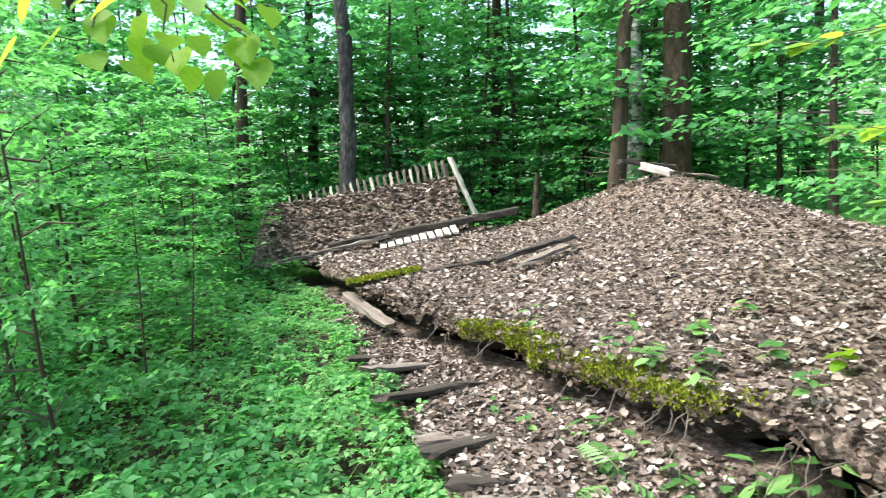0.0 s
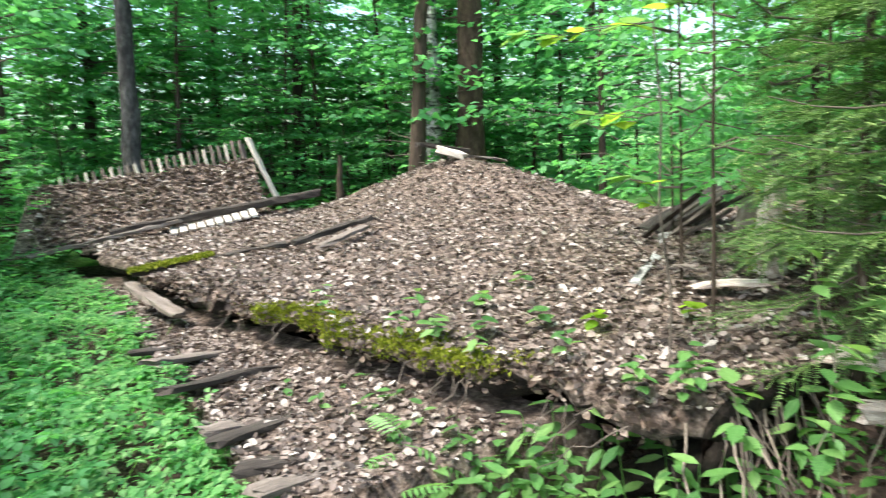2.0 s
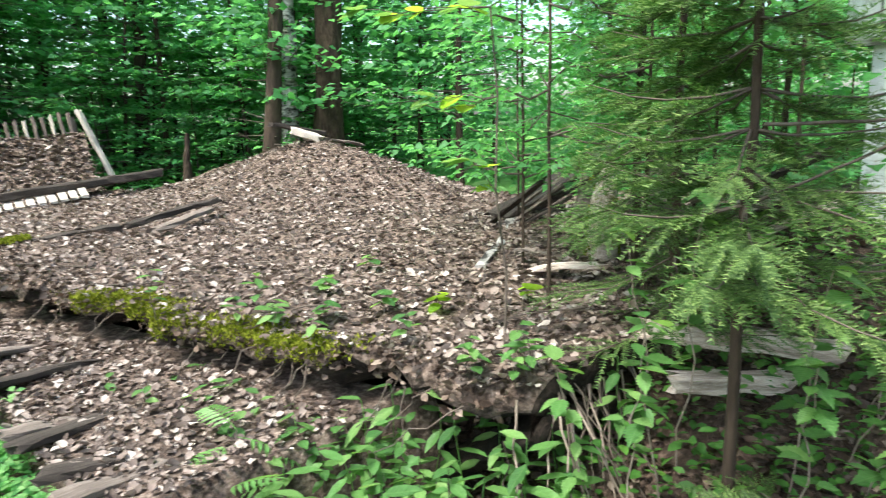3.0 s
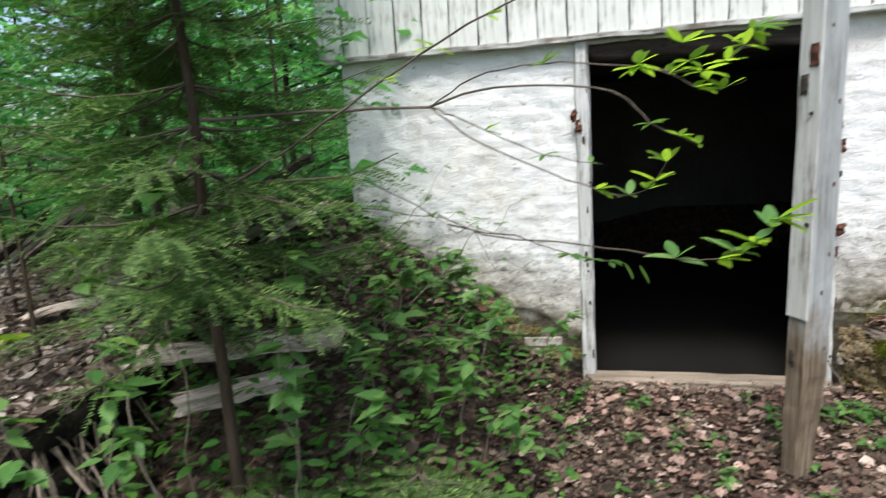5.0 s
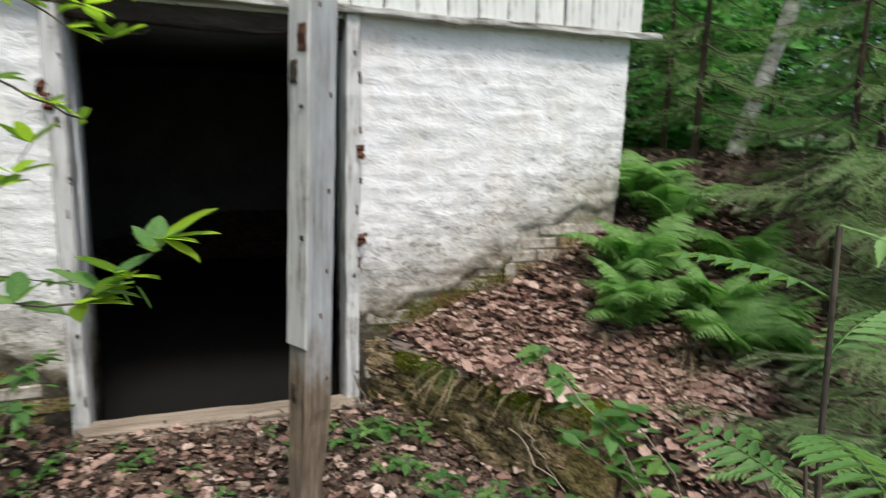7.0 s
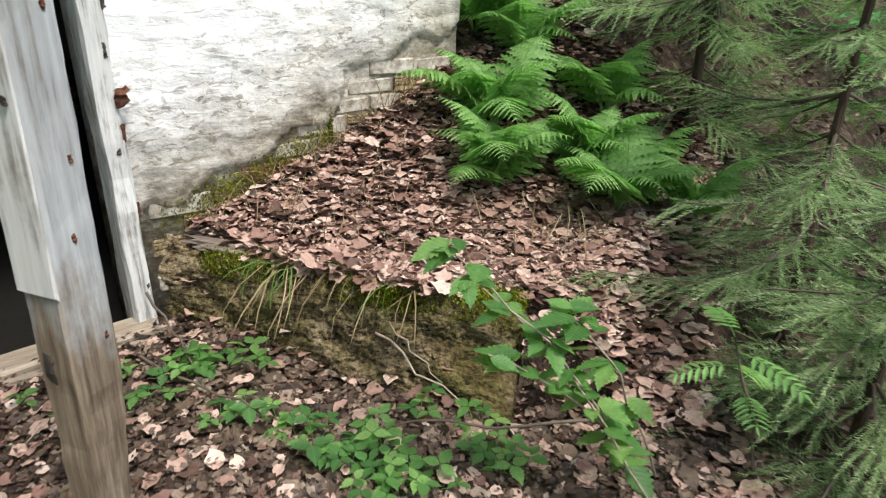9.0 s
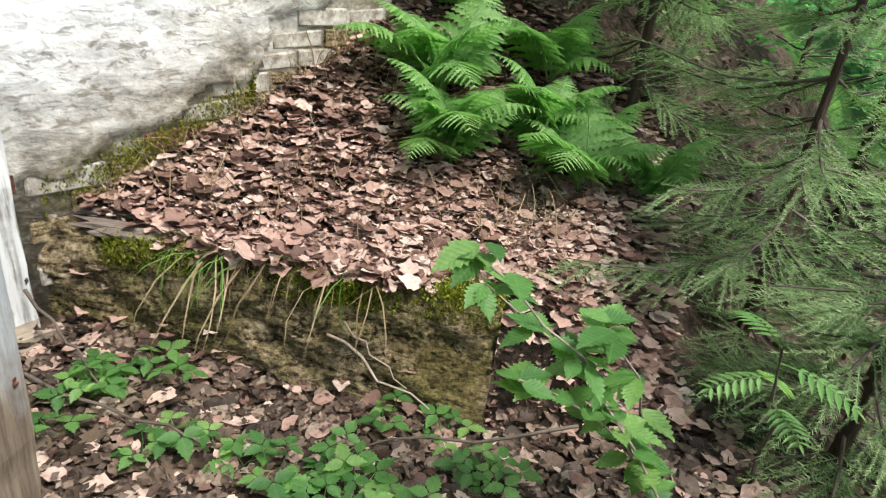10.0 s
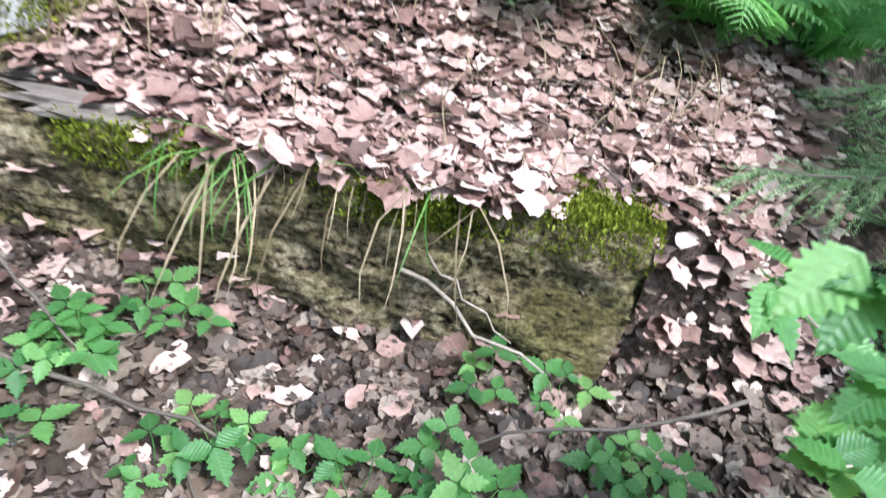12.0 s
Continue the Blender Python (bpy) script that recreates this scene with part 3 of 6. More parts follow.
def wall_face():
    """The front face: coursed brick under thick limewash, lost low down on the bank side."""
    d = 0.025
    ys, zs = np.arange(WR, WL + d / 2, d), np.arange(-1.5, 0.93, d)
    gy, gz = np.meshgrid(ys, zs, indexing="ij")
    row = np.floor((gz + 2) / 0.078)
    joint = np.minimum(np.mod(gz + 2, 0.078), 0.078 - np.mod(gz + 2, 0.078))
    yy = np.mod(gy + 3 + (row % 2) * 0.13, 0.26)
    joint = np.minimum(joint, np.minimum(yy, 0.26 - yy))
    col = np.floor((gy + 3 + (row % 2) * 0.13) / 0.26)
    proud = np.mod(np.sin(row * 12.9 + col * 78.2) * 43758.5, 1.0)
    lump = np.array([[noise.fractal((q * 8.0, r * 12.0, 3.1), 0.7, 2.0, 5) for r in zs] for q in ys])
    out = (0.0015 + 0.006 * proud) * step(0, 0.03, joint) + fuzz(gy, gz, 2.1, 0.003) + 0.008 * lump + rng.normal(0, 0.0015, gy.shape)
    low = gz - np.interp(gy, [-2.5, -1.85, -1.8, -1.3, -0.9, 0.5, 0.9, 1.9], [-0.02, -0.2, -0.36, -0.55, -0.68, -0.86, -0.66, -0.14]) - 0.03 * np.sin(gy * 19)
    out = out - 0.03 * (low < 0)
    v = np.stack([WX - out, gy, gz], -1).reshape(-1, 3)
    ny, nz = len(ys), len(zs)
    f = []
    for i in range(ny - 1):
        for j in range(nz - 1):
            if DOOR_R < ys[i] + d / 2 < DOOR_L and SILL - 0.05 < zs[j] + d / 2 < HEAD:
                continue
            a = i * nz + j
            f.append((a, a + 1, a + nz + 1, a + nz))
    return v, np.array(f)


def boxes(*spans):
    vs, fs = [], []
    for (x0, x1), (y0, y1), (z0, z1) in spans:
        b = len(vs)
        vs += [(x, y, z) for x in (x0, x1) for y in (y0, y1) for z in (z0, z1)]
        fs += [tuple(b + k for k in q) for q in ((0, 1, 3, 2), (4, 6, 7, 5), (0, 4, 5, 1), (2, 3, 7, 6), (0, 2, 6, 4), (1, 5, 7, 3))]
    return np.array(vs, float), np.array(fs)


core = boxes(((WX + 0.02, WX + 0.4), (DOOR_L, WL), (-1.5, 0.93)), ((WX + 0.02, WX + 0.4), (WR, DOOR_R), (-1.5, 0.93)), ((WX + 0.02, WX + 0.4), (DOOR_R, DOOR_L), (HEAD, 0.93)))
wall_front = add("wall_front", mesh_of("wall_front", *join([wall_face(), core])), M_LIMEWASH)
tagged(wall_front, "limewashed old brick wall with flaking damp foot", "wall", kind="structure")


def setting(name, spans, material, label, category):
    return tagged(add(name, mesh_of(name, *boxes(*spans)), material), label, category, kind="structure")


setting("wall_side", [((WX + 0.4, 11.0), (WL - 0.35, WL), (-1.5, 2.6)), ((WX + 0.4, 11.0), (WR, WR + 0.35), (-1.5, 2.6))], M_LIMEWASH, "plain limewashed side walls of the outbuilding", "wall")
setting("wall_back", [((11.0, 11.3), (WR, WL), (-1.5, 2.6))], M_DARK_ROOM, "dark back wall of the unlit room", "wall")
setting("floor", [((WX + 0.1, 11.0), (WR + 0.35, WL - 0.35), (-1.6, -1.24))], M_ROOM_FLOOR, "earth floor coloured near-black for the room's darkness", "floor")
setting("ceiling", [((WX + 0.4, 11.0), (WR + 0.35, WL - 0.35), (0.95, 1.1))], M_DARK_ROOM, "dark grey boarded ceiling of the dark room", "ceiling")

upper = thing("upper_wall", (WX, 0, 0.95), "upper wall of upright whitened boards over the brick", "wall", kind="structure")
backing = add("backing", mesh_of("backing", *boxes(((0.02, 0.1), (WR - 0.05, WL + 0.15), (-0.02, 1.75)))), M_WOOD_DARK, upper)
y = WR - 0.06
board_meshes = [plank_mesh(1.75, 0.165, 0.024, 0.002, 0.004) for _ in range(4)]
k = 0
while y < WL + 0.12:
    b = add("board", board_meshes[k % 4], M_BOARD, upper)
    b.matrix_world = Matrix.Translation((WX - 0.012 + rng.normal(0, 0.003), y + 0.085, 0.95 + 0.87)) @ Matrix(((0, 0, 1, 0), (0, 1, 0, 0), (-1, 0, 0, 0), (0, 0, 0, 1)))
    y += 0.170 + abs(rng.normal(0, 0.003))
    k += 1
board("trim", (WX - 0.035, WR - 0.14, 0.935), (WX - 0.035, WL + 0.1, 0.935), 0.09, 0.035, M_TRIM, "weathered drip board under the upright boards", "trim", rough=0.003)["kind"] = "structure"
setting("roof", [((5.7, 11.5), (WR - 0.5, WL + 0.5), (2.7, 2.85))], M_WOOD_DARK, "dark boarded roof of the outbuilding", "roof")

door = thing("door_frame", (WX, -0.2, SILL), "weathered white wooden frame of an open doorway", "door frame", kind="structure")
JAMBS = []
for ya, yb in ((0.425, 0.505), (-0.89, -0.81)):
    j = add("jamb", plank_mesh(2.06, abs(yb - ya), 0.16, 0.004, 0.004), M_POST, door)
    j.matrix_world = Matrix.Translation((WX + 0.03, (ya + yb) / 2, -0.11)) @ Matrix(((0, 0, 1, 0), (0, 1, 0, 0), (-1, 0, 0, 0), (0, 0, 0, 1)))
for o in door.children:
    JAMBS.append(o)
board("lintel", (WX + 0.06, -0.81, 0.86), (WX + 0.06, 0.425, 0.86), 0.12, 0.1, M_WOOD_DARK, "dark lintel", parent=door, roll=0)
board("sill", (WX - 0.05, -0.86, -1.115), (WX - 0.05, 0.47, -1.115), 0.15, 0.07, M_SILL, "worn pale wooden sill", parent=door, rough=0.003)
board("sill_strip", (WX - 0.155, -0.82, -1.14), (WX - 0.155, 0.45, -1.14), 0.05, 0.07, M_SILL, "rotten strip before the sill", parent=door, rough=0.003)


for yj, zj in ((0.515, 0.5), (0.49, 0.44), (-0.895, -0.2), (-0.885, 0.25)):
    q = add("hinge_plate", plank_mesh(0.06, 0.032, 0.01, 0.006, 0.008), M_RUST, JAMBS[0] if yj > 0 else JAMBS[1], "rusty broken hinge plate")
    q.matrix_world = Matrix.Translation((WX - 0.055, yj, zj)) @ Matrix(((0, 0, 1, 0), (0, 1, 0, 0), (-1, 0, 0, 0), (0, 0, 0, 1)))


for yj in (0.44, -0.875):
    for zj in (-0.95, -0.62, -0.4, -0.33, -0.05, 0.1, 0.36, 0.62, 0.75):
        q = add("split", plank_mesh(rng.uniform(0.012, 0.06), rng.uniform(0.006, 0.016), 0.004, 0.002, 0.004), M_RUST if rng.uniform() < 0.4 else M_WOOD_DARK, JAMBS[0] if yj > 0 else JAMBS[1], "dark split in the jamb")
        q.matrix_world = Matrix.Translation((WX - 0.051, yj + rng.uniform(-0.02, 0.03), zj)) @ Matrix(((0, 0, 1, 0), (0, 1, 0, 0), (-1, 0, 0, 0), (0, 0, 0, 1)))


def porch_post():
    """A squared post with soft arrises, tapering at the rotten foot; a painted facing on one side."""
    p = thing("porch_post", (5.03, -0.46, -1.14), "squared porch post with flaking white paint, bare at the foot", "post")
    p.matrix_world = pose(5.03, -0.46, -1.14, 1.0, -0.4, 0) @ pose(0, 0, 0, 0, 0, 28)
    ring = [(-.5, -.4), (-.4, -.5), (.4, -.5), (.5, -.4), (.5, .4), (.4, .5), (-.4, .5), (-.5, .4)]
    zs = np.concatenate([np.linspace(-0.1, 0.6, 15), np.linspace(0.68, 2.2, 24)])
    v = []
    for z in zs:
        rot = 1 - step(0.0, 0.55, z)
        for a, b in ring:
            x, y = a * 0.118, b * 0.116
            if y < 0:
                y *= 1 - 0.6 * rot
            if x < 0:
                x *= 1 - 0.35 * rot
            v.append((x + rng.normal(0, 0.0012), y + rng.normal(0, 0.0012), z))
    k, n = len(ring), len(zs)
    me = bpy.data.meshes.new("shaft")
    me.from_pydata(v, [], [(i * k + j, i * k + (j + 1) % k, (i + 1) * k + (j + 1) % k, (i + 1) * k + j) for i in range(n - 1) for j in range(k)] + [tuple((n - 1) * k + j for j in range(k))])
    shaft = add("shaft", me, M_POST_WORN, p)
    side = Matrix(((0, 1, 0, 0), (0, 0, 1, 0), (1, 0, 0, 0), (0, 0, 0, 1)))
    facing = add("facing", plank_mesh(1.44, 0.108, 0.008, 0.0012, 0.004), M_FACING, p, "white painted facing board, flaking")
    facing.matrix_local = Matrix.Translation((0, 0.06, 0.745 + 0.72)) @ side
    for x, z, w, h, m, nm, lab in ((-0.022, 1.80, 0.045, 0.085, M_RUST, "hinge_plate", "rusty torn hinge plate"), (0.022, 1.69, 0.04, 0.075, M_WOOD_DARK, "mortise", "dark empty mortise"), (0.02, 0.56, 0.03, 0.075, M_WOOD_DARK, "mortise", "dark empty mortise"),
                                   (-0.03, 1.14, 0.014, 0.014, M_WOOD_DARK, "knot", "dark knot"), (-0.02, 1.58, 0.014, 0.01, M_WOOD_DARK, "knot", "dark knot")):
        q = add(nm, plank_mesh(h, w, 0.008, 0.002, 0.003), m, p, lab)
        q.matrix_local = Matrix.Translation((x, 0.0635 if z > 0.74 else 0.058, z)) @ side
    for z in (0.2, 0.62, 0.86, 1.02, 1.3, 1.62, 1.9):
        q = add("nail_hole", plank_mesh(0.014, 0.008, 0.004, 0.001, 0.002), M_RUST, p, "rusty nail hole")
        q.matrix_local = Matrix.Translation((-0.06, rng.uniform(-0.035, 0.03), z)) @ Matrix(((0, 0, 1, 0), (0, 1, 0, 0), (-1, 0, 0, 0), (0, 0, 0, 1)))
    return p


porch_post()


def low_wall():
    """The low retaining wall: rough cast face, rounded top edge, broken far end."""
    n, heights = 150, [(-0.02, -1.45), (0.0, -1.2), (0.005, -1.05), (0.0, -0.95), (0.01, -0.86), (0.03, -0.81), (0.07, -0.795), (0.2, -0.80), (0.26, -0.86), (0.27, -1.45)]
    fine = []
    for (s0, z0), (s1, z1) in zip(heights, heights[1:]):
        m = max(1, int(math.hypot(s1 - s0, z1 - z0) / 0.012))
        fine += [(s0 + (s1 - s0) * i / m, z0 + (z1 - z0) * i / m) for i in range(m)]
    fine.append(heights[-1])
    w = np.linspace(-0.05, RET_LEN, n)
    p = np.array(fine)
    gw, gi = np.meshgrid(w, np.arange(len(p)), indexing="ij")
    s, z = p[gi][..., 0], p[gi][..., 1]
    lay = z * 34 + 1.6 * np.sin(gw * 4 + 1) + 0.9 * np.sin(gw * 11)
    worn = fuzz(gw * 3 + 2, z * 5, 3.0, 0.012) + 0.02 * np.mod(lay, 1.0) * (0.4 + 0.6 * np.sin(gw * 7 + np.floor(lay) * 2.4) ** 2) + rng.normal(0, 0.003, gw.shape)
    s = s + worn
    z = z + 0.4 * fuzz(gw, s, 9, 0.012) - 0.05 * step(RET_LEN - 0.3, RET_LEN, gw) * (z > -1)
    xy = RET_A + gw[..., None] * RET_D + s[..., None] * RET_N
    v = np.concatenate([xy, z[..., None]], -1).reshape(-1, 3)
    m = len(p)
    i, j = np.meshgrid(np.arange(n - 1), np.arange(m - 1), indexing="ij")
    a = (i * m + j).ravel()
    f = np.stack([a, a + 1, a + m + 1, a + m], 1)
    me = mesh_of("retaining_wall", v, f)
    bm = bmesh.new()
    bm.from_mesh(me)
    bmesh.ops.holes_fill(bm, edges=[e for e in bm.edges if e.is_boundary], sides=0)
    bm.to_mesh(me)
    bm.free()
    ob = add("retaining_wall", me, M_CONCRETE)
    return tagged(ob, "low rough concrete retaining wall, damp and mossy", "retaining wall", kind="structure")


low_wall()


# ---- the fallen roof ----
def pile_sheet():
    """The leaf-covered sheet with a ragged, undercut near edge."""
    ys = np.arange(2.25, 10.4, 0.07)
    us = np.concatenate([np.arange(0, 3, 0.07), np.arange(3, 6.5, 0.12)])
    gu, gy = np.meshgrid(us, ys, indexing="ij")
    gx = pile_edge(gy) + gu
    top = np.stack([gx, gy, pile_z(gx, gy) - 0.05 * np.exp(-gu / 0.06)], -1)
    # lip turned down and under, then the hollow behind, shade painted near-black
    e = pile_edge(ys)
    lip = [np.stack([e + dx + rng.normal(0, 0.022, len(ys)), ys, pile_z(e, ys) + dz + 0.02 * np.sin(ys * 31) + rng.normal(0, 0.02, len(ys))], -1) for dx, dz in ((0.75, -0.62), (0.6, -0.24), (0.08, -0.16), (0.0, -0.1))]
    v = np.concatenate([np.stack(lip), top])
    # near end turned down too
    a, b = v.shape[:2]
    i, j = np.meshgrid(np.arange(a - 1), np.arange(b - 1), indexing="ij")
    k = (i * b + j).ravel()
    f = np.stack([k, k + b, k + b + 1, k + 1], 1)
    v = v.reshape(-1, 3)
    front = v[np.arange(a) * b]
    drop = front + arr((0, 0.0, -0.12))
    back = front + arr((0, 0.8, -0.7))
    n = len(v)
    ff = []
    for q in range(a - 1):
        ff.append((q * b, n + q, n + q + 1, (q + 1) * b))
        ff.append((n + q, n + a + q, n + a + q + 1, n + q + 1))
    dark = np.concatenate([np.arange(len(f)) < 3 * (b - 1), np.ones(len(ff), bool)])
    return np.concatenate([v, drop, back]), np.concatenate([f, np.array(ff)]), dark


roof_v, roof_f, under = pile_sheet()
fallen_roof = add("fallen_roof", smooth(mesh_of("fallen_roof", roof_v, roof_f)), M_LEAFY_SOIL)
# lip, underside and near end take the painted shade of the hollow
fallen_roof.data.materials.append(M_HOLLOW_SHADE)
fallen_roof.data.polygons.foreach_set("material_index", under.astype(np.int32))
tagged(fallen_roof, "collapsed barn roof buried under rotting leaves", "collapsed roof", kind="structure")


def shelf_left(y):
    return np.interp(y, [2.9, 3.6, 4.7, 5.5, 7.5, 9.8], [2.15, 2.03, 1.95, 1.82, 1.75, 1.2])


def shelf_z(x, y):
    return -0.76 + 0.03 * (x - 2) + fuzz(x, y, 4, 0.015)


def shelf_sheet():
    ys = np.arange(2.9, 9.8, 0.08)
    t = np.linspace(0, 1, 16)
    gt, gy = np.meshgrid(t, ys, indexing="ij")
    gx = shelf_left(gy) + 0.06 + gt * (pile_edge(gy) + 0.25 - shelf_left(gy))
    v = np.stack([gx, gy, shelf_z(gx, gy) - 0.25 * (gt == 0) - 0.5 * (gy < ys[0] + 0.01)], -1)
    a, b = v.shape[:2]
    i, j = np.meshgrid(np.arange(a - 1), np.arange(b - 1), indexing="ij")
    k = (i * b + j).ravel()
    return v.reshape(-1, 3), np.stack([k, k + b, k + b + 1, k + 1], 1)


lower = add("lower_roof_edge", smooth(mesh_of("lower_roof_edge", *shelf_sheet())), M_LEAFY_SOIL)
tagged(lower, "lower leaf-strewn strip of the fallen roof", "collapsed roof", kind="structure")


# planks sticking out of the lower strip
def roof_planks():
    """Broken plank ends that step out of the lower strip, their near edges lifted."""
    for k, (yy, ln, up, w) in enumerate(((3.2, .4, .0, .15), (3.42, .3, .01, .13), (3.75, .42, .02, .15), (3.95, .28, .0, .14), (4.57, .66, .05, .16), (4.85, .3, .0, .12), (5.08, .5, .08, .15), (5.7, .3, .01, .15), (6.3, .5, .02, .14), (7.2, .4, .01, .14))):
        x0 = float(shelf_left(yy)) - 0.05 + rng.uniform(-0.04, 0.05)
        z = float(shelf_z(x0, yy)) + 0.022
        board("roof_plank", (x0, yy, z + up), (x0 + ln, yy + 0.1 * ln / 0.4 + rng.normal(0, 0.06), z - 0.03), w, 0.038, M_WOOD_DARK if k % 3 else M_WOOD,
              "rotten dark roof plank half buried in leaves", "plank", "planks of the fallen roof", roll=-rng.uniform(3, 10), rough=0.004)


roof_planks()
for a, b, w, th, m, lab in (
        ((1.9, 7.1, -.38), (3.35, 7.3, -.33), .13, .05, M_WOOD_DARK, "dark mossy roof batten lying on the leaves"),
        ((1.85, 7.2, -.5), (2.15, 6.15, -.62), .12, .05, M_WOOD, "mossy plank leaning off the roof edge"),
        ((3.45, 6.55, -.30), (4.1, 6.9, -.22), .11, .04, M_WOOD, "short grey plank on the leaf heap"),
        ((3.3, 6.9, -.28), (4.3, 7.2, -.16), .09, .05, M_WOOD_DARK, "black broken batten on the leaf heap")):
    board("plank", a, b, w, th, m, lab, "plank")


# second, tilted roof slab with its row of lath ends
def far_slab():
    def sz(x, y):
        t = np.clip((y - 9.9) / 1.5, 0, 1)
        return -0.42 + t * (0.78 + 0.06 * (x - 1.2)) + 0.05 * (x - 1) * (1 - t) + fuzz(x, y, 5, 0.02)

    xs, ys = np.arange(0.75, 3.95, 0.08), np.arange(9.75, 11.5, 0.08)
    v, f = sheet("", xs, ys, sz)
    v[:, 0] += 0.15 * (v[:, 1] - 9.75) - 0.12
    ob = add("roof_slab", smooth(mesh_of("roof_slab", v, f)), M_LEAFY_SOIL)
    tagged(ob, "tilted slab of fallen roof covered with brown leaves", "collapsed roof", kind="structure")
    laths = thing("lath_row", (2.4, 11.45, 0.0), "row of grey roof laths standing along the broken slab", "laths", kind="structure")
    for k in range(24):
        x = 1.25 + k * 0.112
        h = 0.14 + 0.36 * (k / 23) ** 1.6 + rng.uniform(-0.03, 0.03)
        top = 0.45 + 0.36 * (k / 23) + rng.normal(0, 0.012)
        b = add("lath", plank_mesh(h + 0.2, 0.088, 0.02, 0.003, 0.012), (M_WOOD_PALE, M_WOOD, M_WOOD)[k % 3], laths)
        b.matrix_world = between((x + 0.03, 11.38, top - h - 0.2), (x, 11.5, top), 90)
    board("rafter", (3.95, 11.4, 0.84), (4.25, 11.1, -0.2), 0.09, 0.06, M_WOOD_PALE, "pale leaning rafter end", "rafter")
    board("rafter", (3.85, 11.5, 0.75), (3.95, 11.35, -0.2), 0.10, 0.05, M_WOOD, "grey leaning rafter end", "rafter")
    board("roof_beam", (1.75, 9.75, -0.25), (4.6, 10.0, -0.04), 0.16, 0.1, M_WOOD_DARK, "black rotten roof beam along the slab", "beam")
    board("roof_beam", (0.9, 9.5, -0.38), (2.6, 9.75, -0.2), 0.07, 0.05, M_WOOD, "thin grey pole beside the beam", "pole")
    ends = thing("lath_ends", (3.1, 9.7, -0.3), "pale sawn lath ends under the beam", "laths", kind="structure")
    for k in range(10):
        b = add("lath", plank_mesh(0.3, 0.085, 0.03, 0.003, 0.006), M_WOOD_PALE, ends)
        x = 2.5 + k * 0.115
        b.matrix_world = between((x, 9.55, -0.34 + 0.012 * k), (x + 0.02, 9.85, -0.27 + 0.012 * k))
    return sz


slab_z = far_slab()
board("peak_board", (5.92, 8.62, 0.47), (6.22, 8.40, 0.35), 0.22, 0.1, M_WOOD_PALE, "bleached board on top of the leaf heap", "plank")
board("peak_board", (5.75, 8.9, 0.56), (6.45, 8.75, 0.42), 0.16, 0.06, M_WOOD_DARK, "dark board end at the heap's top", "plank")
board("peak_board", (6.2, 8.5, 0.36), (6.8, 8.4, 0.26), 0.2, 0.03, M_WOOD, "grey board at the heap's top", "plank")
# broken roof piece by the spruce
board("roof_panel", (5.9, 4.75, -0.30), (7.3, 4.4, 0.28), 0.36, 0.06, M_WOOD_DARK, "black rotten board rising from the heap", "plank")
board("roof_panel", (5.8, 3.75, -0.25), (6.15, 3.9, 0.2), 0.13, 0.04, M_WOOD, "grey broken board standing in the heap", "plank", roll=30)
board("roof_panel", (6.0, 3.2, -0.1), (6.5, 3.5, 0.35), 0.18, 0.05, M_WOOD, "mossy broken board standing in the heap", "plank", roll=20)
for a, b, m in (((4.30, 2.18, -.37), (4.78, 1.53, -.43), M_BEAM), ((4.2, 2.0, -.53), (4.6, 1.68, -.555), M_BEAM)):
    board("fallen_beam", a, b, 0.085, 0.08, m, "pale split beam lying on the bank", "beam", "beams on the bank")
board("fallen_beam", (5.35, 4.05, -.36), (5.6, 4.3, -.27), 0.08, 0.07, M_BIRCH, "broken end of a white birch log on the leaves", "log")
board("fallen_beam", (4.7, 3.7, -.40), (5.15, 3.95, -.33), 0.07, 0.07, M_BIRCH, "short piece of white birch log on the leaves", "log")


def broken_boards(at, n, span, rise, seed_label, materials):
    """Splintered boards lying across each other, one end propped up."""
    for k in range(n):
        a = rng.uniform(-0.5, 0.5)
        x, y = at[0] + rng.uniform(-0.22, 0.22), at[1] + rng.uniform(-0.25, 0.25)
        z = at[2] + 0.035 * k
        L = rng.uniform(*span)
        board("broken_board", (x, y, z), (x + 0.25 * L + 0.2 * a, y - L * math.cos(a) * 0.75, z + rise * L * rng.uniform(0.6, 1.1)), rng.uniform(0.06, 0.11), rng.uniform(0.018, 0.03), materials[k % len(materials)], seed_label, "plank", "broken boards by the spruce", roll=rng.normal(0, 14), rough=0.004)


broken_boards((5.1, 2.3, -0.05), 8, (0.25, 0.5), 0.5, "splintered pinkish board in a heap behind the spruce", (M_BEAM, M_WOOD, M_BEAM, M_WOOD_DARK))
broken_boards((5.75, 4.25, -0.3), 6, (0.35, 0.7), 0.7, "black rotten board rising out of the leaf heap", (M_WOOD_DARK, M_WOOD_DARK, M_WOOD))
broken_boards((4.9, 3.4, -0.42), 5, (0.2, 0.45), 0.15, "grey splintered board end on the leaf heap", (M_WOOD, M_BEAM))
stump = thing("stump", (5.18, 3.1, -0.5), "pale broken mossy stump leaning out of the leaves", "stump")
add("trunk", smooth(mesh_of("trunk", *tube(bent((0, 0, 0), (0.1, 0.02, 0.8), 8, 0.015), [0.12, 0.11, 0.1, 0.095, 0.09, 0.08, 0.06, 0.02], 9))), M_BEAM, stump)
n = 1600
tq, ta = rng.uniform(0.1, 0.9, n), rng.uniform(0, 2 * np.pi, n)
ah = np.stack([np.cos(ta), np.sin(ta), rng.normal(0.2, 0.3, n)], 1)
keep = np.sin(ta * 2 + tq * 9) > 0.1
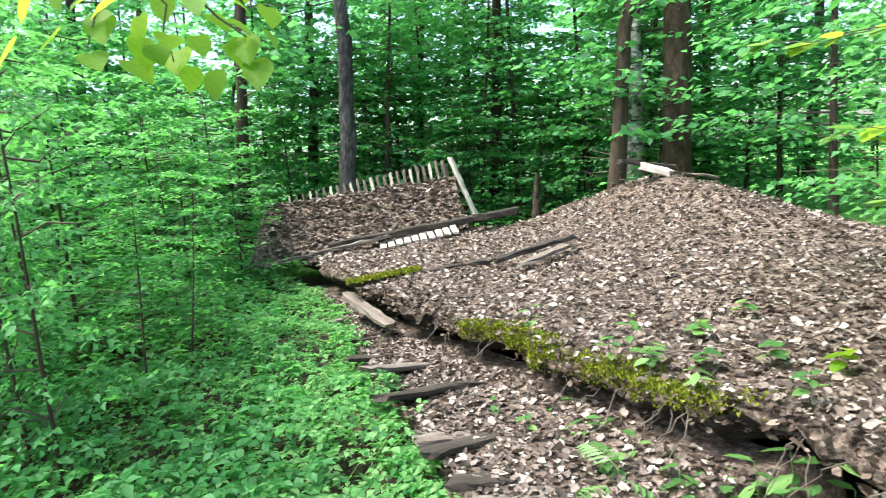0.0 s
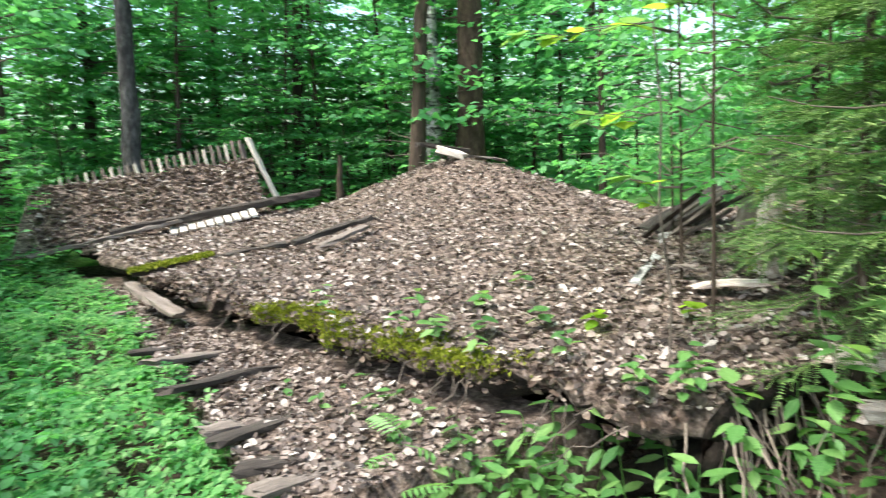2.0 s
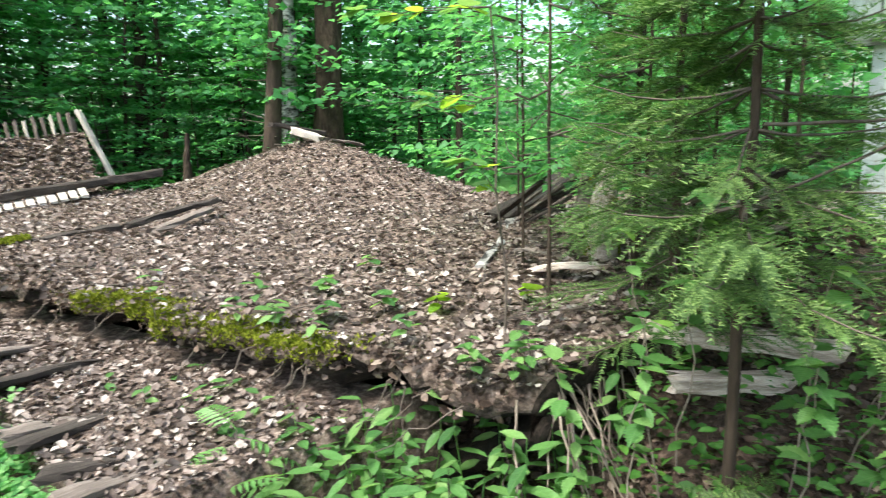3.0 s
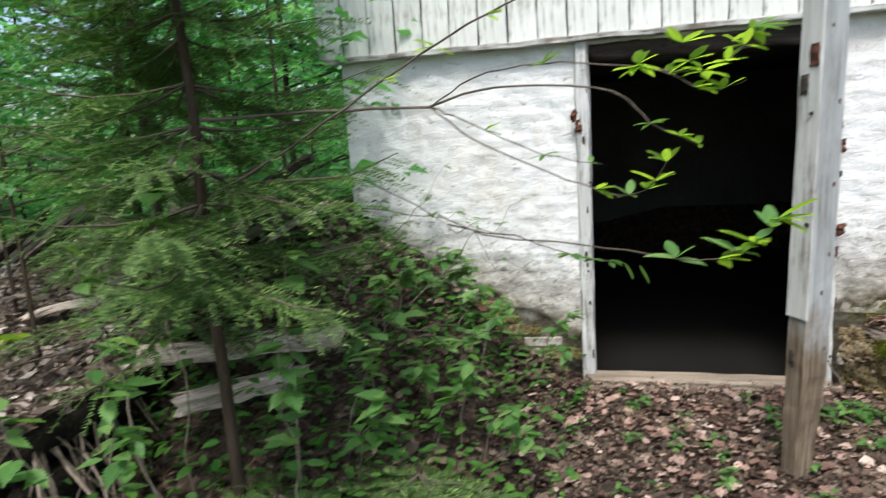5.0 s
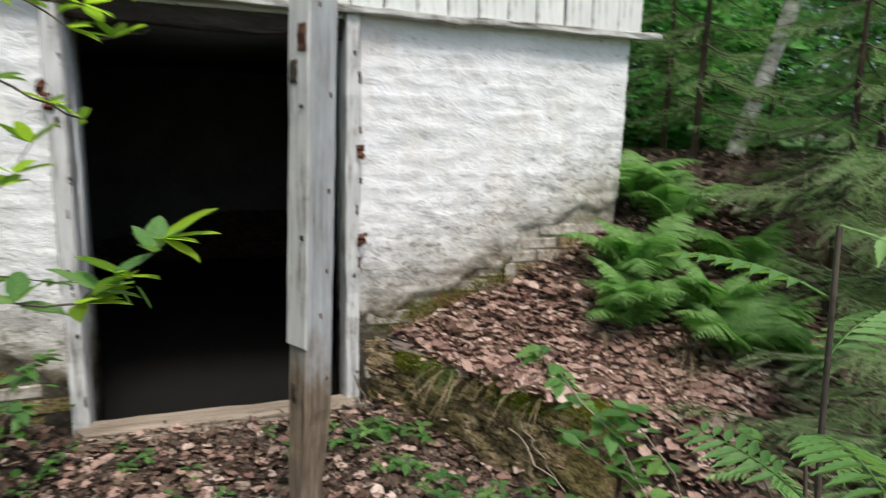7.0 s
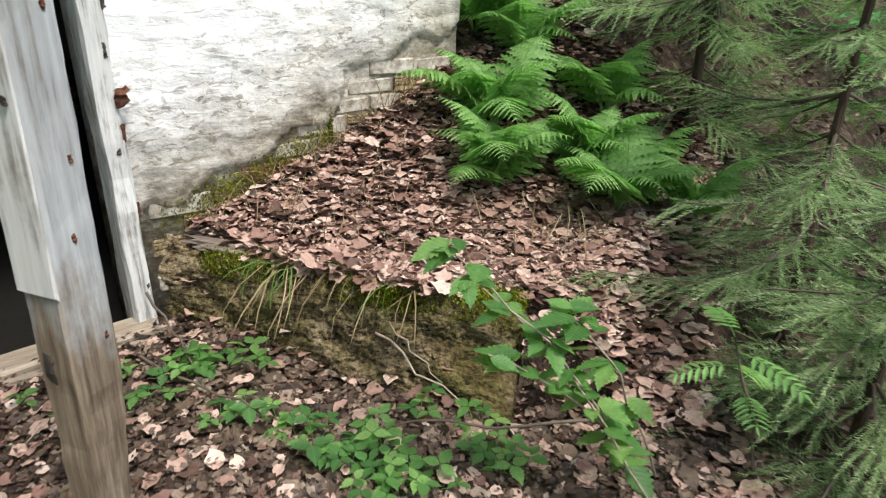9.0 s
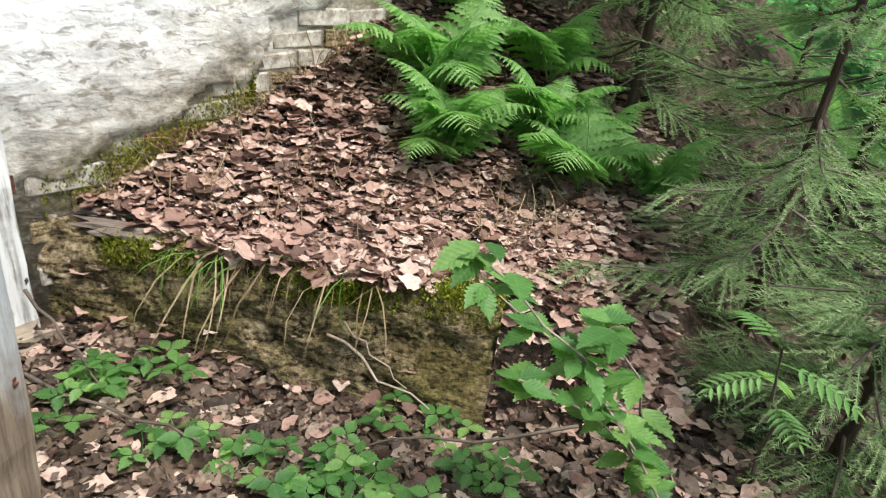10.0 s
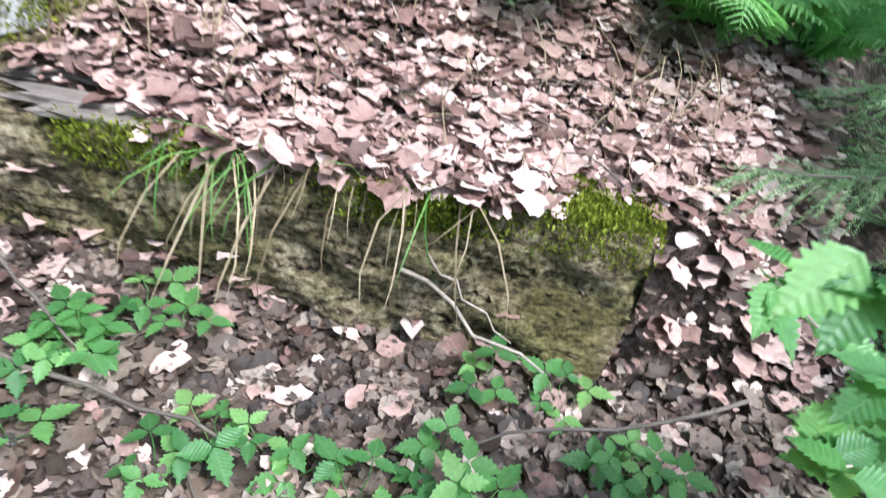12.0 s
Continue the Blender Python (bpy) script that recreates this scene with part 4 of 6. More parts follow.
add("moss", mesh_of("moss", *spread((np.stack([0.1 * tq + 0.095 * np.cos(ta), 0.02 * tq + 0.095 * np.sin(ta), 0.8 * tq], 1))[keep], ah[keep], rng.normal(0, 1, (keep.sum(), 3)), rng.uniform(0.015, 0.035, keep.sum()), (SMALL[0] * arr((0.7, 1, 1)), SMALL[1]))), M_MOSS_BRIGHT, stump, "yellow-green moss")["kind"] = "stuff"


# ---- leaf litter ----
def litter(name, pts, material, label, size=(0.035, 0.075), flat=0.72, lift=0.012, shapes=None):
    n = len(pts)
    ahead, up = tangled(n, flat)
    p = pts + np.stack([np.zeros(n), np.zeros(n), rng.uniform(0, lift, n)], 1)
    sz = rng.uniform(0, 1, n) ** 1.6 * (size[1] - size[0]) + size[0]
    c = np.linspace(0, n, 10).astype(int)
    v, f = join([spread(p[a:b], ahead[a:b], up[a:b], sz[a:b], s) for a, b, s in zip(c, c[1:], shapes or LITTER_SHAPES)])
    ob = add(name, smooth(mesh_of(name, v, f)), material)
    return tagged(ob, label, "leaf litter", kind="stuff")


def on(fz, x, y):
    return np.stack([x, y, fz(x, y)], 1)


n = 34000
yy = 2.25 + 8.0 * rng.uniform(0, 1, n) ** 1.25
uu = rng.uniform(0, 1, n) ** 1.1 * 5.2
litter("roof_litter", on(pile_z, pile_edge(yy) + uu, yy), M_LITTER_OLD, "dry brown and bleached leaves over the fallen roof", (0.02, 0.068), 0.6)
n = 9000
yy = rng.uniform(2.95, 9.0, n)
tt = rng.uniform(0, 1, n)
litter("shelf_litter", on(shelf_z, shelf_left(yy) + 0.05 + tt * (pile_edge(yy) - shelf_left(yy)), yy), M_LITTER_OLD, "small brown leaves over the lower strip", (0.02, 0.06), 0.65)
n = 3500
xx, yy = rng.uniform(0.9, 3.9, n), rng.uniform(9.8, 11.4, n)
litter("slab_litter", on(slab_z, xx, yy), M_LITTER_OLD, "brown leaves over the tilted slab", (0.05, 0.1))
n = 9000
ww, ss = rng.uniform(-0.05, 2.1, n), rng.uniform(0.03, 1.9, n)
xy = RET_A + ww[:, None] * RET_D + ss[:, None] * RET_N
keep = xy[:, 0] < WX - 0.01
litter("bank_litter", on(ground_z, xy[keep, 0], xy[keep, 1]) + arr((0, 0, 0.012)), M_LITTER, "reddish brown beech and birch leaves on the bank", (0.03, 0.09), 0.76, 0.03, CRUMPLED)
n = 12000
xx, yy = rng.uniform(3.2, 6.05, n), rng.uniform(-2.2, 0.9, n)
s = (xx - RET_A[0]) * RET_N[0] + (yy - RET_A[1]) * RET_N[1]
keep = (s < 0.0) | ((xx - RET_A[0]) * RET_D[0] + (yy - RET_A[1]) * RET_D[1] > RET_LEN)
litter("path_litter", on(ground_z, xx[keep], yy[keep]), M_LITTER_DAMP, "dark damp leaves trodden on the path to the door", (0.025, 0.085), 0.74, 0.018, CRUMPLED)
n = 1900
xx, yy = rng.uniform(3.2, 6.05, n), rng.uniform(-2.2, 0.8, n)
s = (xx - RET_A[0]) * RET_N[0] + (yy - RET_A[1]) * RET_N[1]
keep = (s < 0.0) | ((xx - RET_A[0]) * RET_D[0] + (yy - RET_A[1]) * RET_D[1] > RET_LEN)
litter("dry_path_litter", on(ground_z, xx[keep], yy[keep]) + arr((0, 0, 0.012)), M_LITTER, "dry tan and pinkish leaves scattered over the path", (0.03, 0.085), 0.7, 0.02, CRUMPLED)


n = 900
yy = rng.uniform(2.3, 7.5, n)
litter("lip_litter", np.stack([pile_edge(yy) + rng.normal(0, 0.03, n), yy, pile_z(pile_edge(yy), yy) - 0.03 - rng.uniform(0, 1, n) ** 2 * 0.13], 1), M_LITTER_DAMP, "dark leaves and rot hanging at the roof edge", (0.025, 0.06), 0.2)
n = 3500
xx, yy = rng.uniform(1.9, 3.9, n), rng.uniform(1.2, 3.1, n)
litter("hollow_litter", on(ground_z, xx, yy), M_LITTER_DAMP, "dark wet leaves in the hollow before the roof edge", (0.03, 0.08), 0.6)
n = 7000
xx, yy = rng.uniform(3.6, 6.05, n), rng.uniform(0.5, 3.4, n)
litter("door_bank_litter", on(ground_z, xx, yy), M_LITTER_DAMP, "brown leaves over the earth bank by the door", (0.03, 0.08), 0.6)
n = 5000
xx, yy = rng.uniform(3.2, 7.5, n), rng.uniform(-5.5, -1.7, n)
s = (xx - RET_A[0]) * RET_N[0] + (yy - RET_A[1]) * RET_N[1]
litter("spruce_litter", on(ground_z, xx, yy), M_LITTER_DAMP, "brown leaves and needles under the spruces", (0.03, 0.08), 0.6)


n = 900
ww, ss = rng.uniform(0.38, 1.24, n), rng.uniform(0.015, 0.28, n)
xy = RET_A + ww[:, None] * RET_D + ss[:, None] * RET_N
litter("wall_top_litter", np.concatenate([xy, np.full((n, 1), -0.80)], 1), M_LITTER, "pinkish brown leaves lying on the low wall", (0.03, 0.085), 0.5, 0.03, CRUMPLED)
for nm, cnt, mat, lab in (("bank_debris", 9000, M_LITTER, "crumbled leaf bits and scales on the bank"), ("path_debris", 11000, M_LITTER_DAMP, "crumbled leaf bits on the path")):
    if nm == "bank_debris":
        ww, ss = rng.uniform(-0.05, 1.9, cnt), rng.uniform(0.03, 1.5, cnt)
        xy = RET_A + ww[:, None] * RET_D + ss[:, None] * RET_N
        xy = xy[xy[:, 0] < WX - 0.01]
    else:
        xy = np.stack([rng.uniform(3.6, 6.0, cnt), rng.uniform(-2.0, 0.7, cnt)], 1)
        s = (xy - RET_A) @ RET_N
        xy = xy[s < 0]
    ahead, up = tangled(len(xy), 0.35)
    dv, df = spread(on(ground_z, xy[:, 0], xy[:, 1]) + np.stack([np.zeros(len(xy))] * 2 + [rng.uniform(0.01, 0.05, len(xy))], 1), ahead, up, rng.uniform(0.01, 0.03, len(xy)), SMALL)
    tagged(add(nm, mesh_of(nm, dv, df), mat), lab, "leaf litter", kind="stuff")


# ---- green things ----
def cover(name, x, y, h, size, template, material, label, category="ground plants", flat=0.7, fz=ground_z):
    n = len(x)
    p = on(fz, x, y) + np.stack([np.zeros(n), np.zeros(n), h], 1)
    ahead, up = tangled(n, flat)
    v, f = spread(p, ahead, up, size, template)
    ob = add(name, smooth(mesh_of(name, v, f)), material)
    return tagged(ob, label, category, kind="stuff")


def radial(count, drop=0.12, leaf=FOLDED, gap=0.08):
    """A sprig seen from above: leaflets set round one point."""
    a = np.linspace(0, 2 * np.pi, count, endpoint=False) + rng.normal(0, 0.18, count)
    ahead = np.stack([np.cos(a), np.sin(a), rng.normal(-drop, 0.1, count)], 1)
    return spread(ahead * gap, ahead, np.tile(arr((0, 0, 1)), (count, 1)), rng.uniform(0.75, 1.1, count), leaf)


def field_z(x, y):
    return np.full_like(x, -1.0) + 0.035 * np.clip(y - 1.5, 0, 14)


def patchy(x, y):
    """0 to 1: hummocks and dips in the plants' height."""
    return np.clip(0.5 + 0.28 * np.sin(x * 2.9 + 1.3 * np.sin(y * 1.7)) + 0.22 * np.sin(y * 3.7 + x * 1.1 + 0.8) + 0.18 * np.sin(x * 8.3 + y * 5.9), 0, 1)


SPRIGS = [radial(q, d) for q, d in ((3, 0.05), (5, 0.15), (4, 0.25), (5, 0.0))]
n = 4600
for k, sprig in enumerate(SPRIGS):
    yy = 1.9 + 8.5 * rng.uniform(0, 1, n) ** 1.5
    edge = shelf_left(np.clip(yy, 2.9, 9.8)) + 0.06 * np.sin(yy * 9 + k) + 0.05 * np.sin(yy * 23)
    xx = edge + 0.04 - 6.5 * rng.uniform(0, 1, n) ** 1.35
    keep = rng.uniform(0, 1, n) < 0.35 + 0.65 * patchy(xx + k, yy)
    xx, yy = xx[keep], yy[keep]
    hh = 0.03 + 0.24 * patchy(xx, yy) * rng.uniform(0.35, 1, len(xx)) + 0.05 * np.clip(1.2 - xx, 0, 3) * rng.uniform(0, 1, len(xx))
    cover("ground_cover", xx, yy, hh, rng.uniform(0, 1, len(xx)) ** 1.6 * 0.05 + 0.035, sprig, M_COVER, "dense low green woodland plants with parted leaves", flat=0.72, fz=field_z)
n = 1500
yy = 2.2 - np.abs(rng.normal(0, 0.55, n))
xx = 2.0 - 6.5 * rng.uniform(0, 1, n) ** 1.2
keep = np.hypot(xx - 1.6, yy - 0.7) > 0.8
cover("ground_cover", xx[keep], yy[keep], rng.uniform(0.03, 0.16, keep.sum()), rng.uniform(0.035, 0.08, keep.sum()), SPRIGS[0], M_COVER, "thinning green plants at the edge of the trodden ground", flat=0.72, fz=field_z)
n = 24000
yy = 2.0 + 14 * rng.uniform(0, 1, n) ** 1.3
xx = shelf_left(np.clip(yy, 2.9, 9.8)) + 0.02 - 9.0 * rng.uniform(0, 1, n) ** 1.3
cover("ground_cover", xx, yy, 0.02 + 0.16 * patchy(xx, yy) * rng.uniform(0, 1, n), rng.uniform(0.03, 0.075, n), FOLDED, M_COVER, "low green seedlings filling the woodland floor", flat=0.6, fz=field_z)
n = 3600
yy = 3.4 + 8 * rng.uniform(0, 1, n) ** 1.2
xx = shelf_left(np.clip(yy, 2.9, 9.8)) - 0.5 - 5.5 * rng.uniform(0, 1, n) ** 1.1
cover("tall_cover", xx, yy, (0.15 + 0.75 * patchy(xx * 0.8, yy) * step(1.4, -1.0, xx)) * rng.uniform(0.4, 1.0, n), rng.uniform(0.05, 0.1, n), SPRIGS[1], M_LEAF, "taller broad-leaved plants over the ground cover", flat=0.7, fz=field_z)
n = 20000
az, dd = rng.uniform(-1.1, 2.4, n), 9 + 30 * rng.uniform(0, 1, n) ** 1.5
xx, yy = 2 + dd * np.sin(az), 1 + dd * np.cos(az)
keep = ~((xx > 0.5) & (xx < 8.5) & (yy > 1) & (yy < 11.8)) & ~((xx > 5.5) & (yy > -3) & (yy < 2.5))
cover("wood_floor_plants", xx[keep], yy[keep], np.abs(rng.normal(0.1, 0.2, keep.sum())), 0.012 * dd[keep] + rng.uniform(0.02, 0.08, keep.sum()), SMALL, M_COVER, "green undergrowth on the floor of the wood", flat=0.6)
n = 3200
xx, yy = rng.uniform(3.3, 6.05, n), rng.uniform(0.5, 2.3, n)
keep = rng.uniform(0, 1, n) < step(0.3, 1.2, yy)
cover("bank_plants", xx[keep], yy[keep], np.abs(rng.normal(0, 0.12, keep.sum())) + 0.02, rng.uniform(0.035, 0.08, keep.sum()), OVAL, M_FRESH_MASS, "green seedlings and brambles on the bank")


def crown_mesh(name, height, reach, sprays, per, size, template, droop=0.25, lowest=0.25, layers=0, loose=0.3):
    """Flat, layered sprays of leaves on forked side twigs round an upright axis."""
    ps, ah, up, limbs = [], [], [], []
    forks = 5
    for k in range(sprays):
        t = lowest + (1 - lowest) * rng.uniform(0, 1)
        if layers:
            t = lowest + (1 - lowest) * (rng.integers(0, layers) + 0.5 + rng.normal(0, 0.12)) / layers
        a = rng.uniform(0, 2 * np.pi)
        ln = reach * (1.15 - 0.75 * t) * rng.uniform(0.45, 1.0)
        base = np.array((0, 0, t * height))
        tip = base + np.array((np.cos(a) * ln, np.sin(a) * ln, ln * rng.uniform(-0.05, 0.35) - droop * ln * 0.4))
        if k % 2 == 0:
            limbs.append(tube(bent(base, tip, 4, 0.05), [0.012 * height / 5 + 0.003, 0.008, 0.005, 0.0025], 3))
        tilt = rng.normal(0, 0.16, 2)
        for j in range(forks):
            q0 = 0.2 + 0.7 * j / forks
            fa = a + (0.0 if j == forks - 1 else (-1) ** j * rng.uniform(0.45, 0.95))
            fl = ln * (0.55 - 0.25 * q0) * rng.uniform(0.8, 1.2)
            m = per // forks
            w = (np.arange(m) + rng.uniform(0.2, 0.8, m)) / m
            pt = base + (tip - base) * q0 + np.stack([np.cos(fa) * fl * w, np.sin(fa) * fl * w, -droop * 0.3 * fl * w * w], 1)
            pt += rng.normal(0, 1, (m, 3)) * arr((0.03, 0.03, 0.012)) * (1 + 2 * size)
            ps.append(pt)
            da = fa + (-1.0) ** np.arange(m) * rng.uniform(0.5, 1.1, m)
            ah.append(np.stack([np.cos(da), np.sin(da), rng.normal(-droop, 0.15, m)], 1))
            up.append(np.stack([rng.normal(tilt[0], loose, m), rng.normal(tilt[1], loose, m), np.ones(m)], 1))
    ps, ah, up = np.concatenate(ps), np.concatenate(ah), np.concatenate(up)
    leaves = mesh_of(name, *spread(ps, ah, up, rng.uniform(size * 0.6, size * 1.25, len(ps)), template))
    return leaves, mesh_of("limbs", *join(limbs))


def trunk_mesh(height, r, wob=0.03, sides=11):
    n = 22 if r > 0.1 else 9
    p = bent((0, 0, -0.3), (0, 0, height), n, min(wob, r * 0.25))
    rr = r * (1 - 0.7 * np.linspace(0, 1, n)) * (1 + 0.5 * np.exp(-np.linspace(0, 1, n) * 14))
    v, f = tube(p, rr, sides)
    return smooth(mesh_of("trunk", v + rng.normal(0, r * 0.05, v.shape), f))


CROWNS = [crown_mesh("crown", 8.0, 2.9, 90, 35, 0.19, SMALL, 0.15, 0.04, 0, 0.6) for _ in range(4)]
BUSHES = [crown_mesh("foliage", 2.6, 1.3, 44, 30, 0.105, SMALL, 0.12, 0.05, 9, 0.5) for _ in range(3)]
NEAR_BUSHES = [crown_mesh("foliage", 2.6, 1.35, 44, 30, 0.1, FOLDED, 0.1, 0.06, 10) for _ in range(4)]


def tree(at, height, r, bark, label, lean=(0, 0), crown=0, scale=1.0, low=1.0, name="tree", category="tree", group="trees of the wood"):
    t = thing(name, at, label, category, group)
    t.matrix_world = pose(*at, lean[0], lean[1], 0)
    add("trunk", trunk_mesh(height, r, 0.05), bark, t)
    if crown is not None:
        leaves, limbs = CROWNS[crown % 4]
        for nm, me, m in (("crown", leaves, M_LEAF_FAR), ("branching", limbs, M_TWIG)):
            if nm == "branching" and at[1] > 19:
                continue
            c = add(nm, me, m, t)
            if nm == "branching":
                c["kind"] = "stuff"
            c.matrix_local = pose(0, 0, low, 0, 0, 77 * crown) @ Matrix.Diagonal((scale, scale, height / 9.0, 1))
    return t


# trunks that stand out, then the wood behind them
for at, h, r, bark, lean, cr, lab in (
        ((2.2, 12.5, -.7), 12, .16, M_BARK, (0, 4), None, "straight grey spruce trunk with short dead twigs"),
        ((1.6, 16, -.6), 11, .13, M_BARK_DARK, (0, 5), 0, "dark slender trunk with green crown"),
        ((4.4, 18, -.6), 12, .18, M_BARK_DARK, (0, 5), 1, "dark trunk far in the wood"),
        ((0.2, 14, -.6), 12, .13, M_BARK_DARK, (0, 6), 2, "dark trunk behind green bushes"),
        ((5.5, 17, -.6), 12, .13, M_BARK, (0, 5), 3, "grey trunk far in the wood"),
        ((5.7, 15, -.6), 11, .15, M_BARK_DARK, (0, 5), 1, "dark trunk among saplings"),
        ((6.0, 14.2, -.6), 9, .06, M_BARK_DARK, (0, 1), 2, "thin leaning sapling trunk"),
        ((6.6, 11, -.7), 11, .145, M_BARK_DARK, (0, 8), None, "dark leaning trunk behind the heap"),
        ((7.35, 11.6, -.7), 12, .15, M_BIRCH, (0, 3), 0, "birch trunk with black scars"),
        ((7.8, 11, -.7), 14, .27, M_PINE, (0, 3), None, "thick reddish brown pine trunk"),
        ((10.4, 14, -.6), 11, .12, M_BARK_DARK, (0, 3), 3, "dark trunk behind the heap"),
        ((9.38, 9.2, -.8), 9, .065, M_BARK_DARK, (0, 1), 1, "thin dark sapling trunk"),
        ((10.7, 12, -.7), 8, .06, M_BARK_DARK, (0, 2), 2, "thin dark sapling trunk"),
        ((6.72, -3.66, -.6), 9, .07, M_BIRCH, (21, 1), None, "leaning birch trunk behind spruces")):
    one = tree(at, h, r, bark, lab, lean, cr)
    if "dead twigs" in lab or "pine" in lab or "leaning trunk" in lab:
        for _ in range(22):
            z, a, L = rng.uniform(0.8, 5.0), rng.uniform(0, 2 * math.pi), rng.uniform(0.15, 0.7)
            add("dead_twig", mesh_of("dead_twig", *tube(bent((0, 0, z), (L * math.cos(a), L * math.sin(a), z + rng.uniform(-0.15, 0.2)), 4, 0.02), [0.014, 0.01, 0.007, 0.003], 4)), M_TWIG, one)
snag = thing("snag", (5.55, 12, -.8), "dark broken dead trunk without crown", "dead trunk")
snag.matrix_world = pose(5.55, 12, -.8, 0, 6, 0)
add("trunk", trunk_mesh(1.25, .12, 0.02), M_BARK_DARK, snag)

k = 0
for ring, (d0, d1, count) in enumerate(((14, 20, 20), (20, 30, 22), (30, 44, 20))):
    for i in range(count):
        az = radians(-62 + 178 * (i + rng.uniform(0.1, 0.9)) / count)
        d = rng.uniform(d0, d1)
        x, yv = 2 + d * math.sin(az), 1 + d * math.cos(az)
        if ring < 1 and 42 < math.degrees(az) < 52 and yv > 8:
            continue
        if yv < -3 and x < 8:
            continue
        h = rng.uniform(8, 13)
        tree((x, yv, float(ground_z(x, yv)) - 0.05), h, rng.uniform(0.06, 0.16), M_BARK_DARK if k % 3 else M_BARK, "tall broadleaved woodland tree in fresh leaf", (rng.normal(0, 2), 3 + rng.normal(0, 2)), k, 1.0 + 0.35 * ring, rng.uniform(-1.0, 0.3))
        k += 1


def bush(at, scale, k):
    b = thing("bush", at, "young hazel bush with layered green leaves", "bush", "bushes of the wood", rz=50 * k)
    near = math.hypot(at[0] - 2, at[1] - 1) < 11
    leaves, limbs = NEAR_BUSHES[k % 4] if near else BUSHES[k % 3]
    for nm, me, m in (("foliage", leaves, M_LEAF), ("branching", limbs, M_TWIG)):
        c = add(nm, me, m, b)
        if nm == "branching":
            c["kind"] = "stuff"
        c.matrix_local = Matrix.Scale(scale, 4)
    s = add("stem", trunk_mesh(2.2 * scale, 0.022 * scale, 0.05, 6), M_BARK_DARK, b)
    return b


def gz(x, y):
    return float(ground_z(x, y))


for i in range(34):
    az = radians(-42 + 100 * (i + rng.uniform(0.1, 0.9)) / 34)
    d = rng.uniform(12.5, 17.5)
    x, yv = 2 + d * math.sin(az), 1 + d * math.cos(az)
    if 41 < math.degrees(az) < 52:
        continue
    tree((x, yv, gz(x, yv) - 0.05), rng.uniform(5.5, 8.5), rng.uniform(0.03, 0.06), M_BARK_DARK, "slender young tree with layered light green leaves", (rng.normal(0, 3), 3 + rng.normal(0, 3)), i, rng.uniform(0.65, 0.9), rng.uniform(-0.6, 0.2), "young_tree", "young tree", "young trees of the wood")
for x, yv, h, lean in ((0.15, 4.3, 2.6, -5), (-0.1, 4.6, 2.4, 3), (-0.55, 4.9, 3.4, 2), (-0.35, 5.6, 3.0, -3), (0.2, 5.9, 1.5, 6), (0.45, 6.4, 1.6, 8), (-0.9, 4.2, 3.2, 4), (-1.3, 5.2, 3.2, -4)):
    t = thing("hazel_sapling", (x, yv, -0.98 + 0.035 * (yv - 1.5)), "slender dark-stemmed hazel sapling with layered leaves", "sapling", "saplings in the low plants")
    t.matrix_world = pose(x, yv, -0.98 + 0.035 * (yv - 1.5), rng.normal(0, 3), lean, 40 * h)
    add("stem", trunk_mesh(h, 0.013, 0.05, 6), M_BARK_DARK, t)
    leaves, limbs = NEAR_BUSHES[int(10 * h) % 4]
    for nm, me, m in (("foliage", leaves, M_LEAF), ("branching", limbs, M_TWIG)):
        c = add(nm, me, m, t)
        if nm == "branching":
            c["kind"] = "stuff"
        c.matrix_local = pose(0, 0, 0.25) @ Matrix.Diagonal((0.5, 0.5, h / 2.9, 1))


k = 0
for x, yv, s in ((-.7, 7.3, 1.1), (-1.6, 8.2, 1.3), (-2.6, 7.0, 1.2), (-.4, 9.6, 1.2), (-1.6, 10.5, 1.5), (0.1, 11.6, 1.3), (-3.6, 9.5, 1.5), (-4.6, 8.0, 1.5), (-2.6, 12.5, 1.6), (-.6, 13.6, 1.5), (-5.5, 11, 1.7), (1.2, 14.5, 1.4),
                (3.3, 14.5, 1.3), (4.8, 13.6, 1.2), (6.3, 13.4, 1.1), (8.9, 12.6, 1.2), (5.0, 15.8, 1.5), (7.4, 15, 1.4), (2.6, 16.5, 1.6), (11.5, 10.5, 1.2), (12.5, 8.5, 1.3), (10.8, 6.8, 1.1), (9.5, 5.2, 1.1), (12, 5, 1.4), (8.6, 3.6, .9), (7.0, 3.3, 1.2), (6.6, 2.6, 1.3), (-1.2, 5.6, .8), (-.9, 6.4, .9), (-2.0, 6.0, 1.0), (0.0, 8.3, .9), (-.2, 10.4, 1.1), (-3.0, 6.2, 1.1), (.6, 9.6, .8), (-3.2, 5.0, 1.0), (-4.4, 5.6, 1.2),
                (8.4, -3.8, 1.0), (7.4, -5.0, 1.0), (9.5, -5.5, 1.3), (6.4, -6.0, 1.1), (5.0, -5.5, 1.0), (3.5, -5.0, 1.1)):
    bush((x, yv, float(ground_z(x, yv)) - 0.02), s, k)
    k += 1


for i in range(66):
    az = radians(-60 + 175 * (i + rng.uniform(0, 1)) / 66)
    d = rng.uniform(12, 22)
    x, yv = 2 + d * math.sin(az), 1 + d * math.cos(az)
    if (yv > 6 and 40 < math.degrees(az) < 53 and d > 8) or (yv < -3 and x < 6):
        continue
    bush((x, yv, gz(x, yv) - 0.05), rng.uniform(1.0, 1.7), k)
    k += 1


